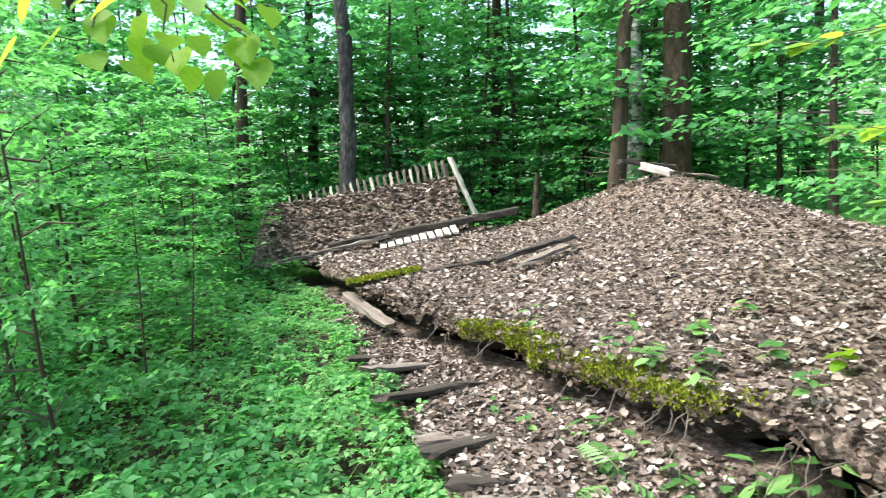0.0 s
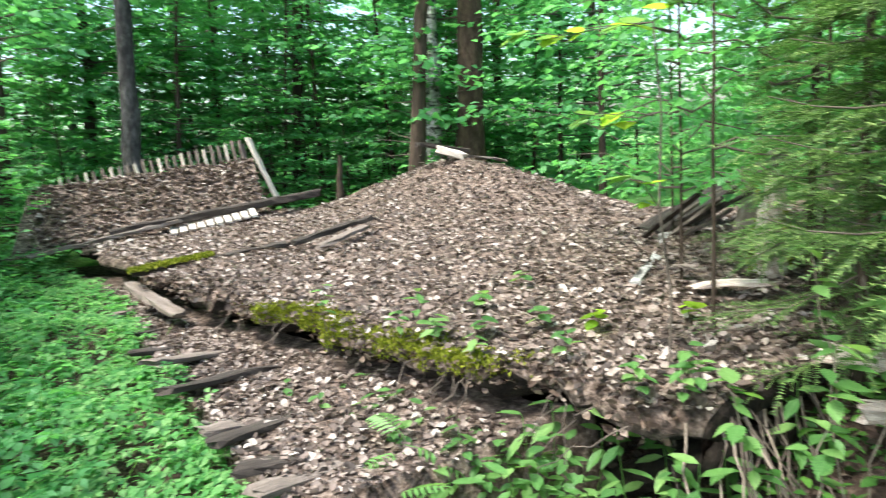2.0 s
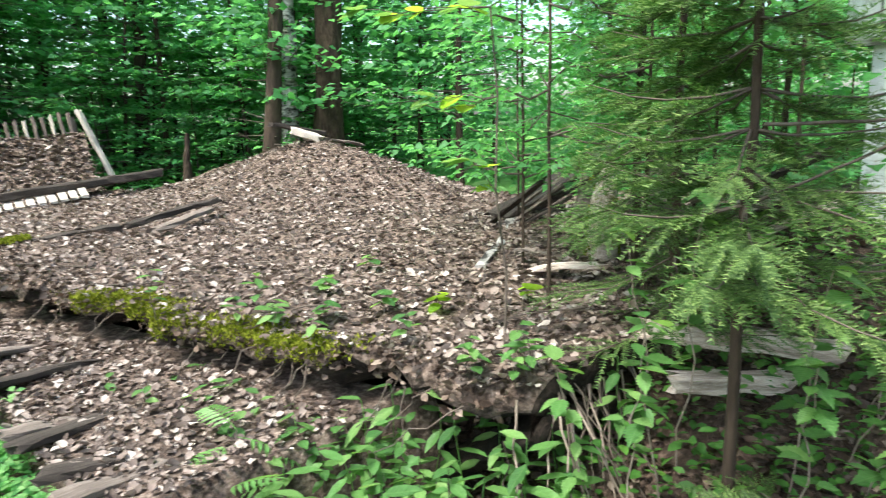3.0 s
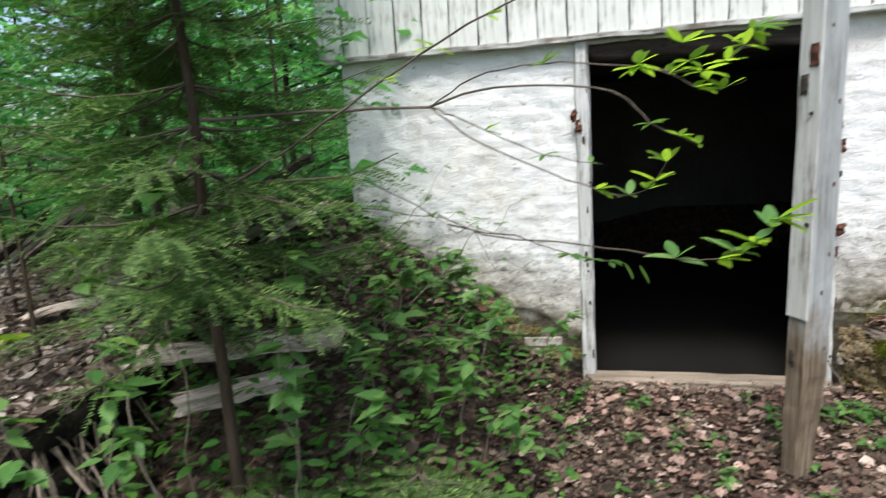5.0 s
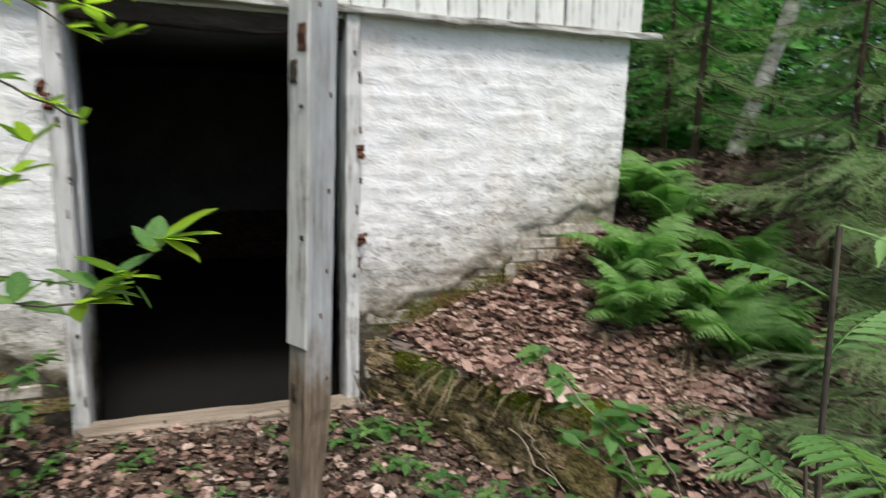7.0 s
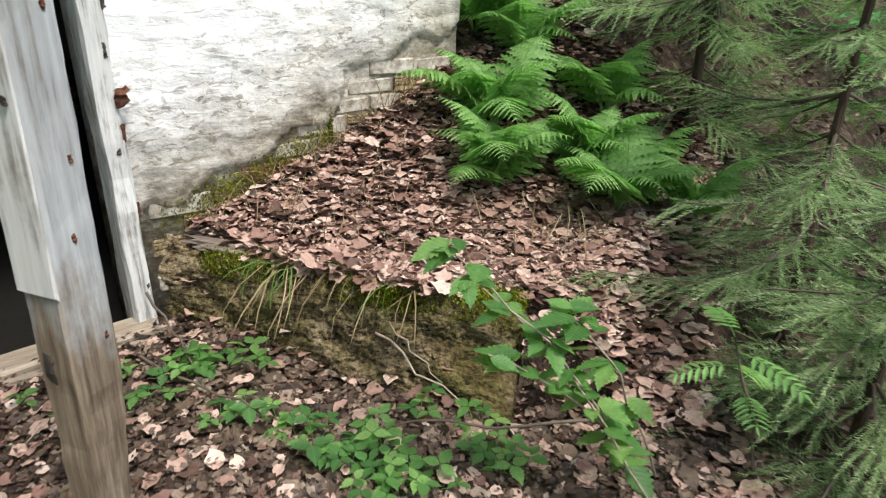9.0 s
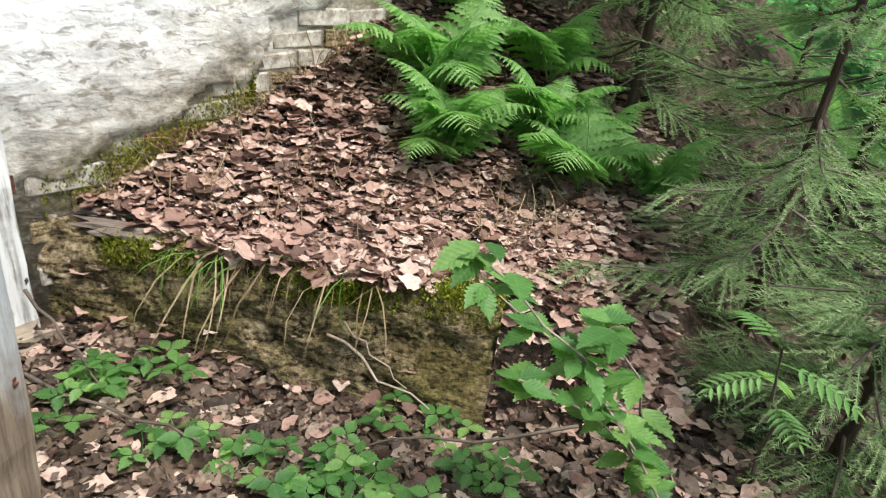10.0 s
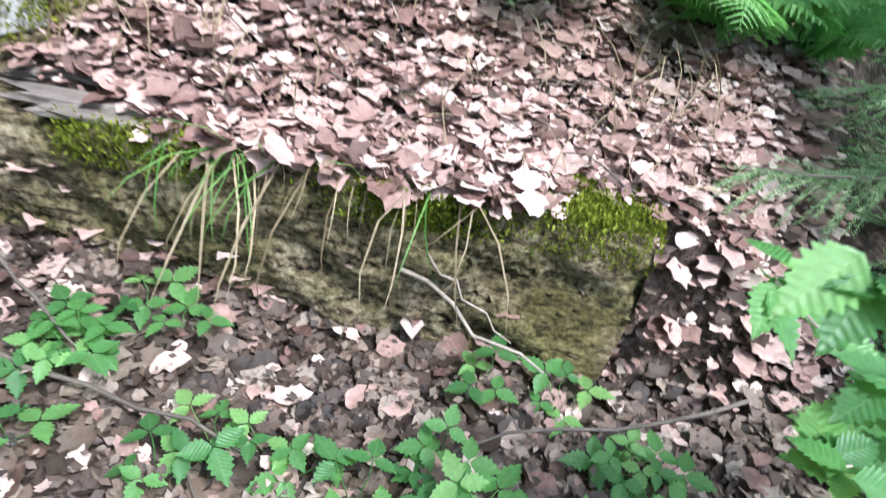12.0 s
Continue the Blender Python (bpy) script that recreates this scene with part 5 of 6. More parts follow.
for i in range(46):
    x, yv = rng.uniform(6.8, 16), rng.uniform(-11, -4.2)
    if i % 5 == 0:
        tree((x + 2, yv - 1, gz(x + 2, yv - 1) - 0.05), rng.uniform(7, 11), rng.uniform(0.06, 0.12), M_BARK_DARK, "tall broadleaved woodland tree in fresh leaf", (rng.normal(0, 2), rng.normal(0, 2)), k, 0.9, rng.uniform(-1.0, 0.0))
    else:
        bush((x, yv, gz(x, yv) - 0.05), rng.uniform(0.9, 1.6), k)
    k += 1
for i in range(10):
    x, yv = rng.uniform(-3, 6), rng.uniform(-11, -5.5)
    bush((x, yv, gz(x, yv) - 0.05), rng.uniform(1.0, 1.6), k)
    k += 1


# ---- spruces ----
def needle_twig(pairs=14, width=0.042, ln0=0.11):
    """A spruce shoot: a thin stem set with short needles all round."""
    vs, fs = [(-0.008, 0, 0), (0.008, 0, 0), (0, 1, 0.0)], [(0, 1, 2)]
    for i in range(pairs):
        t = (i + 0.5) / pairs
        for sgn in (-1, 1):
            b = len(vs)
            ln = ln0 * (1 - 0.4 * t)
            vs += [(0, t - width / 2, 0), (0, t + width / 2, 0), (sgn * ln * rng.uniform(0.7, 1.2), t + rng.uniform(0.03, 0.1), ln * rng.uniform(-0.3, 0.8))]
            fs.append((b, b + 1, b + 2))
    return np.array(vs, float), fs


TWIG = needle_twig()
TWIG_FINE = needle_twig(24, 0.026, 0.068)


def spruce(at, height, reach, label, tiers=16, bare=0.12, r=0.03, thick=60, material=None, template=None, limbs_each=6, rises=(-0.4, 0.02)):
    t = thing("spruce", at, label, "spruce tree", "young spruces")
    add("trunk", trunk_mesh(height, r, 0.02, 7), M_BARK_DARK, t)
    ps, ah, up, ln, limbs = [], [], [], [], []
    for i in range(tiers):
        q = bare + (1 - bare) * (i + 0.5 + rng.normal(0, 0.12)) / tiers
        for j in range(limbs_each):
            a = rng.uniform(0, 2 * np.pi)
            L = reach * max(0.05, 1.05 - q) ** 0.55 * rng.uniform(0.45, 1.1)
            base = np.array((0, 0, q * height))
            rise = rng.uniform(*rises)
            tip = base + np.array((np.cos(a) * L, np.sin(a) * L, rise * L))
            sag = 0.1 * L
            limbs.append(tube(bent(base, tip, 5, 0.008, sag), [0.006, 0.005, 0.004, 0.003, 0.0015], 4))
            m = int(10 + 0.75 * thick * L)
            w = np.sort(rng.uniform(0.12, 1.0, m))
            sgn = (-1.0) ** np.arange(m)
            ps.append(base + (tip - base) * w[:, None] - np.array((0, 0, 1)) * (sag * np.sin(np.pi * w))[:, None])
            da = a + sgn * rng.uniform(0.5, 0.95, m) * (1.15 - 0.8 * w)
            ah.append(np.stack([np.cos(da), np.sin(da), rng.normal(-0.3, 0.22, m)], 1))
            up.append(np.stack([rng.normal(0, 0.15, m), rng.normal(0, 0.15, m), np.ones(m)], 1))
            ln.append(rng.uniform(0.1, 0.27, m) * (1.15 - 0.45 * w))
    v, f = spread(np.concatenate(ps), np.concatenate(ah), np.concatenate(up), np.concatenate(ln), template or TWIG)
    add("needles", mesh_of("needles", v, f), material or M_NEEDLE, t)
    add("branching", mesh_of("branching", *join(limbs)), M_TWIG, t)["kind"] = "stuff"
    return t


spruce((4.03, 1.65, gz(4.03, 1.65) - 0.02), 3.2, 0.9, "young spruce with drooping dark needles", 17, 0.31, 0.026, 96, rises=(-0.22, 0.1))
for x, yv, h, r, tiers in ((3.5, 1.75, 0.4, 0.5, 6), (3.75, 1.1, 0.42, 0.55, 8), (3.45, 1.4, 0.42, 0.55, 8), (4.15, 1.0, 0.36, 0.5, 7), (3.95, 1.45, 0.3, 0.5, 6), (4.45, 2.15, 2.6, 0.6, 12), (5.05, 2.75, 3.3, 0.8, 14)):
    spruce((x, yv, gz(x, yv) - 0.02), h, r, "young spruce with drooping dark needles", tiers, thick=52)
for x, yv, h, r, tiers in ((4.35, -2.6, 1.75, 0.85, 11), (3.95, -2.15, 0.95, 0.72, 9), (5.25, -3.3, 2.3, 0.95, 12)):
    spruce((x, yv, gz(x, yv) - 0.02), h, r, "young spruce with fresh blue-green needles", tiers, 0.08, thick=70, material=M_NEEDLE_PALE, template=TWIG_FINE, limbs_each=5)
for x, yv, h, r, tiers in ((6.5, -3.4, 2.5, 0.8, 11), (4.3, -3.7, 2.6, 1.0, 12), (6.0, -4.6, 3.2, 1.1, 12), (7.6, -4.0, 3.2, 1.0, 11), (5.6, -4.0, 2.6, 0.9, 11)):
    spruce((x, yv, gz(x, yv) - 0.02), h, r, "young spruce with fresh blue-green needles", tiers, thick=30, material=M_NEEDLE_PALE)


# ---- ferns ----
def frond_mesh(length=0.55, curl=0.8):
    """An arching frond: a rachis with tapering, lobed pinnae that hang a little."""
    n = 24
    t = np.linspace(0, 1, n)
    line = np.stack([0.02 * np.sin(t * 3), length * (0.62 * t + 0.15 * t * t), length * (1.15 * t - curl * t * t)], 1)
    pieces = [tube(line, np.linspace(0.0045, 0.001, n), 3)]
    pieces[0] = (pieces[0][0], np.concatenate([pieces[0][1][:, :3], pieces[0][1][:, [0, 2, 3]]]))
    for i in range(4, n):
        way = unit(line[min(i + 1, n - 1)] - line[i - 1])
        for sgn in (-1, 1):
            L = 0.25 * length * math.sin(math.pi * min(1, 0.08 + 0.92 * t[i]) ** 0.8) + 0.012
            side = unit(np.array((sgn * 1.0, 0, -0.18)) + 0.45 * way + rng.normal(0, 0.06, 3))
            m = 11
            v, f = [], []
            for j in range(m):
                q = j / (m - 1)
                wd = 0.2 * L * (1 - q) ** 0.7 * (1.0 if j % 2 else 0.32) + 0.0008
                c = line[i] + side * L * q - np.array((0, 0, 0.22 * L * q * q))
                v += [c - way * wd, c + np.array((0, 0, -0.02 * L)), c + way * wd]
                if j:
                    k = 3 * j
                    f += [(k - 3, k - 2, k + 1), (k - 3, k + 1, k), (k - 2, k - 1, k + 2), (k - 2, k + 2, k + 1)]
            pieces.append((np.array(v), np.array(f)))
    return mesh_of("frond", *join(pieces))


FRONDS = [frond_mesh(0.55, c) for c in (0.75, 0.9, 1.05)]


def fern(at, count, scale):
    t = thing("fern", at, "bright green lady fern with arching fronds", "fern", "ferns by the wall")
    for i in range(count):
        a = 360 * i / count + rng.uniform(-20, 20)
        c = add("frond", FRONDS[i % 3], M_FERN, t)
        c.matrix_local = pose(0, 0, 0, rng.uniform(2, 34), rng.uniform(-10, 10), a) @ Matrix.Scale(scale * rng.uniform(0.75, 1.1), 4)
    return t


for x, yv, c, q in ((5.47, -2.2, 13, 1.0), (5.74, -2.42, 10, 1.1), (5.08, -2.55, 11, 0.95), (5.35, -2.62, 10, 0.95), (5.95, -2.8, 9, 1.1), (4.85, -2.75, 8, 0.8), (5.2, -2.85, 9, 0.95), (5.55, -3.0, 8, 1.0), (6.2, -2.7, 9, 1.1)):
    fern((x, yv, gz(x, yv)), c, q)


# ---- leafy seedlings and shoots near the path ----
def petiole_leaf(material, template, parent, at, azim, pitch, size, name="leaf"):
    key = (material.name, id(template))
    if key not in LEAF_MESHES:
        LEAF_MESHES[key] = smooth(mesh_of("leaf", template[0], template[1]))
        LEAF_MESHES[key].materials.append(material)
    ob = new(name, LEAF_MESHES[key])
    ob.parent = parent
    ob.matrix_local = pose(*at, pitch, rng.uniform(-15, 15), azim) @ Matrix.Scale(size, 4)
    return ob


LEAF_MESHES = {}


def shoot(at, height, leaves, size, material, template, label, category="seedling", lean=(0, 0), group=""):
    """A stem with leaves set up its length."""
    t = thing("seedling", at, label, category, group, rz=rng.uniform(0, 360))
    line = bent((0, 0, 0), (lean[0], lean[1], height), 6, 0.015)
    add("stem", mesh_of("stem", *tube(line, np.linspace(0.004, 0.0015, 6), 4)), M_TWIG, t)
    for i in range(leaves):
        q = 0.35 + 0.65 * (i + 1) / leaves
        p = line[0] + (line[-1] - line[0]) * q
        petiole_leaf(material, template, t, p, 137 * i + rng.uniform(-20, 20), rng.uniform(-25, 15), size * rng.uniform(0.8, 1.15))
    return t


def strawberry(at, stalks, size):
    """Thin stalks from one root, each with a threefold toothed leaf."""
    t = thing("strawberry_plant", at, "wild strawberry with threefold toothed leaves among fallen leaves", "seedling", "strawberry plants by the low wall", rz=rng.uniform(0, 360))
    for i in range(stalks):
        a = 2 * math.pi * (i + rng.uniform(-0.3, 0.3)) / stalks
        q = np.array((math.cos(a), math.sin(a), 0)) * rng.uniform(0.03, 0.07) + np.array((0, 0, rng.uniform(0.035, 0.1)))
        add("stalk", mesh_of("stalk", *tube(bent((0, 0, 0), q, 4, 0.004), [0.0015] * 4, 3)), M_FRESH, t)
        petiole_leaf(M_FRESH, THREE, t, q, math.degrees(a) - 90 + rng.uniform(-30, 30), rng.uniform(-20, 12), size * rng.uniform(0.7, 1.2))
    return t


for k in range(26):
    w, s = rng.uniform(0.3, 1.6), -rng.uniform(0.08, 0.62)
    x, yv = RET_A + w * RET_D + s * RET_N
    strawberry((x, yv, gz(x, yv)), 3 + k % 3, 0.058)
for k in range(85):
    x, yv = rng.uniform(3.3, 5.9), rng.uniform(-0.75, 0.6)
    shoot((x, yv, gz(x, yv)), rng.uniform(0.03, 0.08), 5, 0.05, M_FRESH, OVAL, "small green seedling on the leafy path", group="seedlings on the path")


# ---- near growth: twigs, leaves, moss, grass ----
LANCE = (arr((0, 0, 0), (-.13, .25, .03), (.13, .25, .03), (0, .3, -.02), (-.15, .55, .02), (.15, .55, .02), (0, .6, -.03), (-.08, .82, 0), (.08, .82, 0), (0, 1, -.08)),
         [(0, 3, 1), (0, 2, 3), (1, 3, 4), (2, 5, 3), (4, 3, 6), (3, 5, 6), (4, 6, 7), (5, 8, 6), (7, 6, 9), (6, 8, 9)])
LANCE_WIDE = (LANCE[0] * arr((1.25, 1, 1)), LANCE[1])
HEART = (arr((0, 0, 0), (-.3, -.08, .03), (.3, -.08, .03), (-.5, .2, .05), (.5, .2, .05), (0, .35, -.06), (-.48, .5, .02), (.48, .5, .02), (-.3, .78, -.02), (.3, .78, -.02), (0, .75, -.07), (0, 1.08, -.16)),
         [(0, 5, 1), (0, 2, 5), (1, 5, 3), (2, 4, 5), (3, 5, 6), (4, 7, 5), (6, 5, 10), (5, 7, 10), (6, 10, 8), (7, 9, 10), (8, 10, 11), (10, 9, 11)])


def twig(parent, a, b, r0, r1, wob=0.02, sag=0.0, material=None, n=7):
    """A thin branch as one part. Points are in the parent's space. Returns its line."""
    line = bent(a, b, n, wob, sag)
    add("twig", mesh_of("twig", *tube(line, np.linspace(r0, r1, n), 5)), material or M_TWIG, parent)
    return line


def tuft(parent, at, count, size, material, template, spread_deg=70, up=20, face=0):
    for i in range(count):
        petiole_leaf(material, template, parent, at, face + rng.uniform(-spread_deg, spread_deg), rng.uniform(-25, up), size * rng.uniform(0.7, 1.15))


def wand(parent, pts, r0, r1):
    """A twig through given points, rounded between them."""
    p = np.array(pts, float)
    q = np.linspace(0, len(p) - 1, 4 * len(p))
    i = np.clip(q.astype(int), 0, len(p) - 2)
    f = (q - i)[:, None]
    m = np.gradient(p, axis=0)
    line = (2 * f ** 3 - 3 * f ** 2 + 1) * p[i] + (f ** 3 - 2 * f ** 2 + f) * m[i] + (3 * f ** 2 - 2 * f ** 3) * p[i + 1] + (f ** 3 - f ** 2) * m[i + 1]
    line += rng.normal(0, 0.0025, line.shape)
    add("twig", mesh_of("twig", *tube(line, np.linspace(r0, r1, len(line)), 5)), M_TWIG, parent)
    return line


def door_branch():
    """The wand of bird cherry that reaches across the doorway."""
    o = np.array((4.0, 1.6, 0.55))
    t = thing("cherry_branch", tuple(o), "thin bird cherry branch with young yellow-green leaves", "branch")
    fork = (4.3, 0.91, 0.546)

    def go(*pts, r=0.0032):
        return wand(t, [np.array(q) - o for q in pts], r, r * 0.4)

    wand(t, [np.zeros(3), np.array((4.15, 1.25, 0.555)) - o, np.array(fork) - o], 0.0065, 0.005)
    arch = go(fork, (4.25, 0.72, 0.635), (4.2, 0.45, 0.645), (4.17, 0.2, 0.60), (4.15, 0.05, 0.53), (4.15, -0.05, 0.545))
    knee = go(fork, (4.26, 0.7, 0.59), (4.18, 0.34, 0.555), (4.15, 0.2, 0.44), (4.15, 0.075, 0.378), r=0.0045)
    high = go((4.17, 0.2, 0.60), (4.16, 0.06, 0.585), (4.16, -0.03, 0.63), (4.15, -0.075, 0.69))
    low = go(fork, (4.3, 0.75, 0.42), (4.3, 0.5, 0.3), (4.2, 0.3, 0.235), (4.15, 0.2, 0.27), (4.15, 0.16, 0.345))
    fall = go(fork, (4.35, 0.78, 0.48), (4.5, 0.55, 0.36), (4.65, 0.35, 0.3))
    reach = go((4.45, 0.95, 0.16), (4.3, 0.72, 0.1), (4.1, 0.4, 0.1), (3.92, 0.12, 0.085), (3.86, 0.02, 0.12), (3.85, -0.07, 0.2))
    for line, spots, count, size in ((arch, (8, 13, 15, 17, 20), 4, 0.075), (high, (5, 8, 11, 14, 15), 5, 0.078), (knee, (14, 17, 19), 4, 0.05), (low, (12, 15, 17, 19, 22), 4, 0.08), (fall, (6, 10, 14), 3, 0.06), (reach, (13, 16, 18, 20, 22, 23), 5, 0.092)):
        for j in spots:
            tuft(t, line[min(j, len(line) - 1)], count, size, M_LIME if rng.uniform() < 0.65 else M_FRESH, LANCE_WIDE, 150, 40, rng.uniform(180, 300))
    for y in (0.24, 0.12, 0.1):
        tuft(t, np.array((4.16, y, 0.62 + rng.uniform(-0.03, 0.12))) - o, 5, 0.085, M_LIME, LANCE_WIDE, 160, 40, 250)
    far_twig = twig(t, np.array((4.6, 0.95, 0.1)) - o, np.array((5.75, 0.33, -0.3)) - o, 0.004, 0.002, 0.02)
    for q in (np.array((5.86, 0.25, -0.33)), np.array((5.87, 0.17, -0.35))):
        petiole_leaf(M_FRESH, ROUND, t, q - o, 180 + rng.uniform(-20, 20), -60, 0.12)
    for j in (1, 2, 3):
        tuft(t, far_twig[-j], 5, 0.09, M_FRESH, OVAL, 120, 10, 220)
    up = go((4.0, 1.6, 0.3), (4.08, 1.3, 0.46), (4.13, 1.0, 0.64), (4.15, 0.75, 0.77), (4.15, 0.49, 0.875), (4.15, 0.35, 0.95), r=0.0055)
    for j in (9, 12, 15, 18, 20, 22):
        tuft(t, up[j], 4, 0.065, M_LIME, LANCE_WIDE, 140, 30, 270)
    for a, b in (((4.2, 1.25, -.1), (5.2, 1.1, .3)), ((4.4, 1.2, .3), (5.4, 0.7, -.3)), ((4.5, 1.1, -.2), (5.4, .75, .1)), ((4.3, 1.4, .1), (5.3, 1.0, -.25)), ((4.3, 1.3, .2), (5.3, .95, .02)), ((4.3, 1.2, -.2), (4.9, .95, -.5)), ((4.5, 1.15, -.3), (5.2, .75, -.55))):
        line = twig(t, np.array(a) - o, np.array(b) - o, 0.0028, 0.001, 0.03, 0, None, 10)
        for j in (0, 2, 4, 6):
            tuft(t, line[-1 - j], 3, 0.05, M_FRESH, LANCE_WIDE, 100, 30, 260)
    return t


door_branch()


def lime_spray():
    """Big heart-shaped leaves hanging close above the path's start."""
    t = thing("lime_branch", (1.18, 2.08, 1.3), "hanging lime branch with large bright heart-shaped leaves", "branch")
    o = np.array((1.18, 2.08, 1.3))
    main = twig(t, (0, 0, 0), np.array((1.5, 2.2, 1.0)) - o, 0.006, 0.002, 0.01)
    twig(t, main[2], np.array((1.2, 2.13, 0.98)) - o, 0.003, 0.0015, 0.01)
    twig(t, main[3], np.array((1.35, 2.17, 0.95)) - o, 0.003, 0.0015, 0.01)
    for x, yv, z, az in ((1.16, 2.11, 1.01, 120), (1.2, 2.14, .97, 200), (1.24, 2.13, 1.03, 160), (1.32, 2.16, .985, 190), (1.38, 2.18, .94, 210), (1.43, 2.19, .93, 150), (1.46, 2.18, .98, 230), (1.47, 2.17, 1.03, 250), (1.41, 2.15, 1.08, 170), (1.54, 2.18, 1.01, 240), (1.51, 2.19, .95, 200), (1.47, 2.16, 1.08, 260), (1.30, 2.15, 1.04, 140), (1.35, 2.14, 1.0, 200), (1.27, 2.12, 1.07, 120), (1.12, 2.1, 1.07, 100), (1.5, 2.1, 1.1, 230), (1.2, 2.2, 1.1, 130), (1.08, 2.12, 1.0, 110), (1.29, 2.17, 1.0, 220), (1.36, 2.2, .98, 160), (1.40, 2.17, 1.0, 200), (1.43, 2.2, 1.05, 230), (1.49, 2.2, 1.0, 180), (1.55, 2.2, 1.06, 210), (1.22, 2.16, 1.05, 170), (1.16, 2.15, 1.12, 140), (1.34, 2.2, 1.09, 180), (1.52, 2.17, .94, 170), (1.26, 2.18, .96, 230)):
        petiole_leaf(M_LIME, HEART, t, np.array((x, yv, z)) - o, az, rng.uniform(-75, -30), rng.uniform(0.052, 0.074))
    return t


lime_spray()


def compound_mesh(pairs=7):
    """A rowan leaf: a stalk with paired, pointed leaflets and one at the tip."""
    ps, ah, up = [], [], []
    for i in range(pairs):
        q = 0.25 + 0.68 * i / (pairs - 1)
        for sgn in (-1, 1):
            ps.append((0, q, 0.18 * q - 0.3 * q * q))
            ah.append((sgn, 0.45, -0.2))
            up.append((0, 0, 1))
    ps.append((0, 0.95, -0.1))
    ah.append((0, 1, -0.4))
    up.append((0, 0.3, 1))
    sz = np.array([0.34 * (1 - 0.25 * abs(i // 2 - 2.4) / 3) for i in range(len(ps))])
    v, f = spread(np.array(ps, float), np.array(ah, float), np.array(up, float), sz, toothed_leaf(6, 0.15))
    tt = np.linspace(0, 0.95, 6)
    sv, sf = tube(np.stack([0 * tt, tt, 0.18 * tt - 0.3 * tt * tt], 1), np.linspace(0.012, 0.005, 6), 3)
    sf = np.concatenate([sf[:, :3], sf[:, [0, 2, 3]]])
    return join([(v, f), (sv, sf)])


COMPOUND = compound_mesh()


def rowan(at, height, leaves, size, lean=(0, 0), lowest=0.5):
    t = thing("rowan_seedling", at, "young rowan with feathered green leaves", "seedling", "rowan seedlings")
    line = twig(t, (0, 0, 0), (lean[0], lean[1], height), 0.006, 0.003, 0.015)
    for i in range(leaves):
        q = lowest + (1 - lowest) * (i + 1) / leaves
        p = line[0] + (line[-1] - line[0]) * q
        petiole_leaf(M_ROWAN, COMPOUND, t, p, 137 * i + 40, rng.uniform(-20, 25), size * rng.uniform(0.8, 1.1))
    return t


rowan((3.25, -0.78, gz(3.25, -0.78)), 1.42, 12, 0.17, (-0.01, 0.04), 0.35)
rowan((3.4, -1.05, gz(3.4, -1.05)), 1.05, 9, 0.18, (0.05, 0.05), 0.35)
rowan((4.1, -1.95, gz(4.1, -1.95)), 0.6, 5, 0.17, (0.03, 0.3), 0.6)
rowan((2.75, 3.15, gz(2.75, 3.15)), 0.45, 6, 0.26)
rowan((2.6, 3.0, gz(2.6, 3.0)), 0.3, 5, 0.24)


def bramble(a, b, leaves, size, sag=-0.08):
    """An arching cane with toothed leaves in threes."""
    t = thing("bramble", a, "arching bramble cane with toothed fresh green leaves", "bramble", "brambles by the path")
    line = twig(t, (0, 0, 0), np.array(b) - np.array(a), 0.004, 0.002, 0.012, sag, M_TWIG_PALE, 9)
    for i in range(leaves):
        q = line[-1 - (i % 7)]
        az = rng.uniform(0, 360)
        for d in (-55, 0, 55):
            petiole_leaf(M_FRESH, TOOTHED, t, q + rng.normal(0, 0.012, 3), az + d, rng.uniform(-30, 15), size * rng.uniform(0.8, 1.1) * (1.15 if d == 0 else 0.85))
    return t


bramble((4.2, -1.62, gz(4.2, -1.62)), (4.6, -1.18, -0.36), 8, 0.088)
bramble((4.22, -1.66, gz(4.22, -1.66)), (4.5, -1.22, -0.6), 8, 0.095)
bramble((4.12, -1.55, gz(4.12, -1.55)), (4.66, -1.3, -0.48), 8, 0.09)
bramble((4.3, -1.75, gz(4.3, -1.75)), (4.43, -1.4, -0.52), 8, 0.095)
for k in range(24):
    x, yv = rng.uniform(4.6, 5.95), rng.uniform(0.6, 1.5)
    z = gz(x, yv)
    bramble((x, yv, z), (x - rng.uniform(0.0, 0.25), yv - rng.uniform(0, 0.25), z + rng.uniform(0.15, 0.42)), 5, 0.085)


# broad-leaved saplings in and behind the near spruce
def sapling(at, height, low, scale, k):
    t = thing("hazel_sapling", at, "slender hazel sapling with broad green leaves by the spruce", "sapling", "saplings by the spruce", rz=70 * k)
    add("stem", trunk_mesh(height, 0.014, 0.05, 6), M_BARK_DARK, t)
    leaves, limbs = NEAR_BUSHES[k % 4]
    for nm, me, m in (("foliage", leaves, M_LEAF), ("branching", limbs, M_TWIG)):
        c = add(nm, me, m, t)
        if nm == "branching":
            c["kind"] = "stuff"
        c.matrix_local = pose(0, 0, low) @ Matrix.Diagonal((scale, scale, (height - low) / 2.5, 1))
    return t


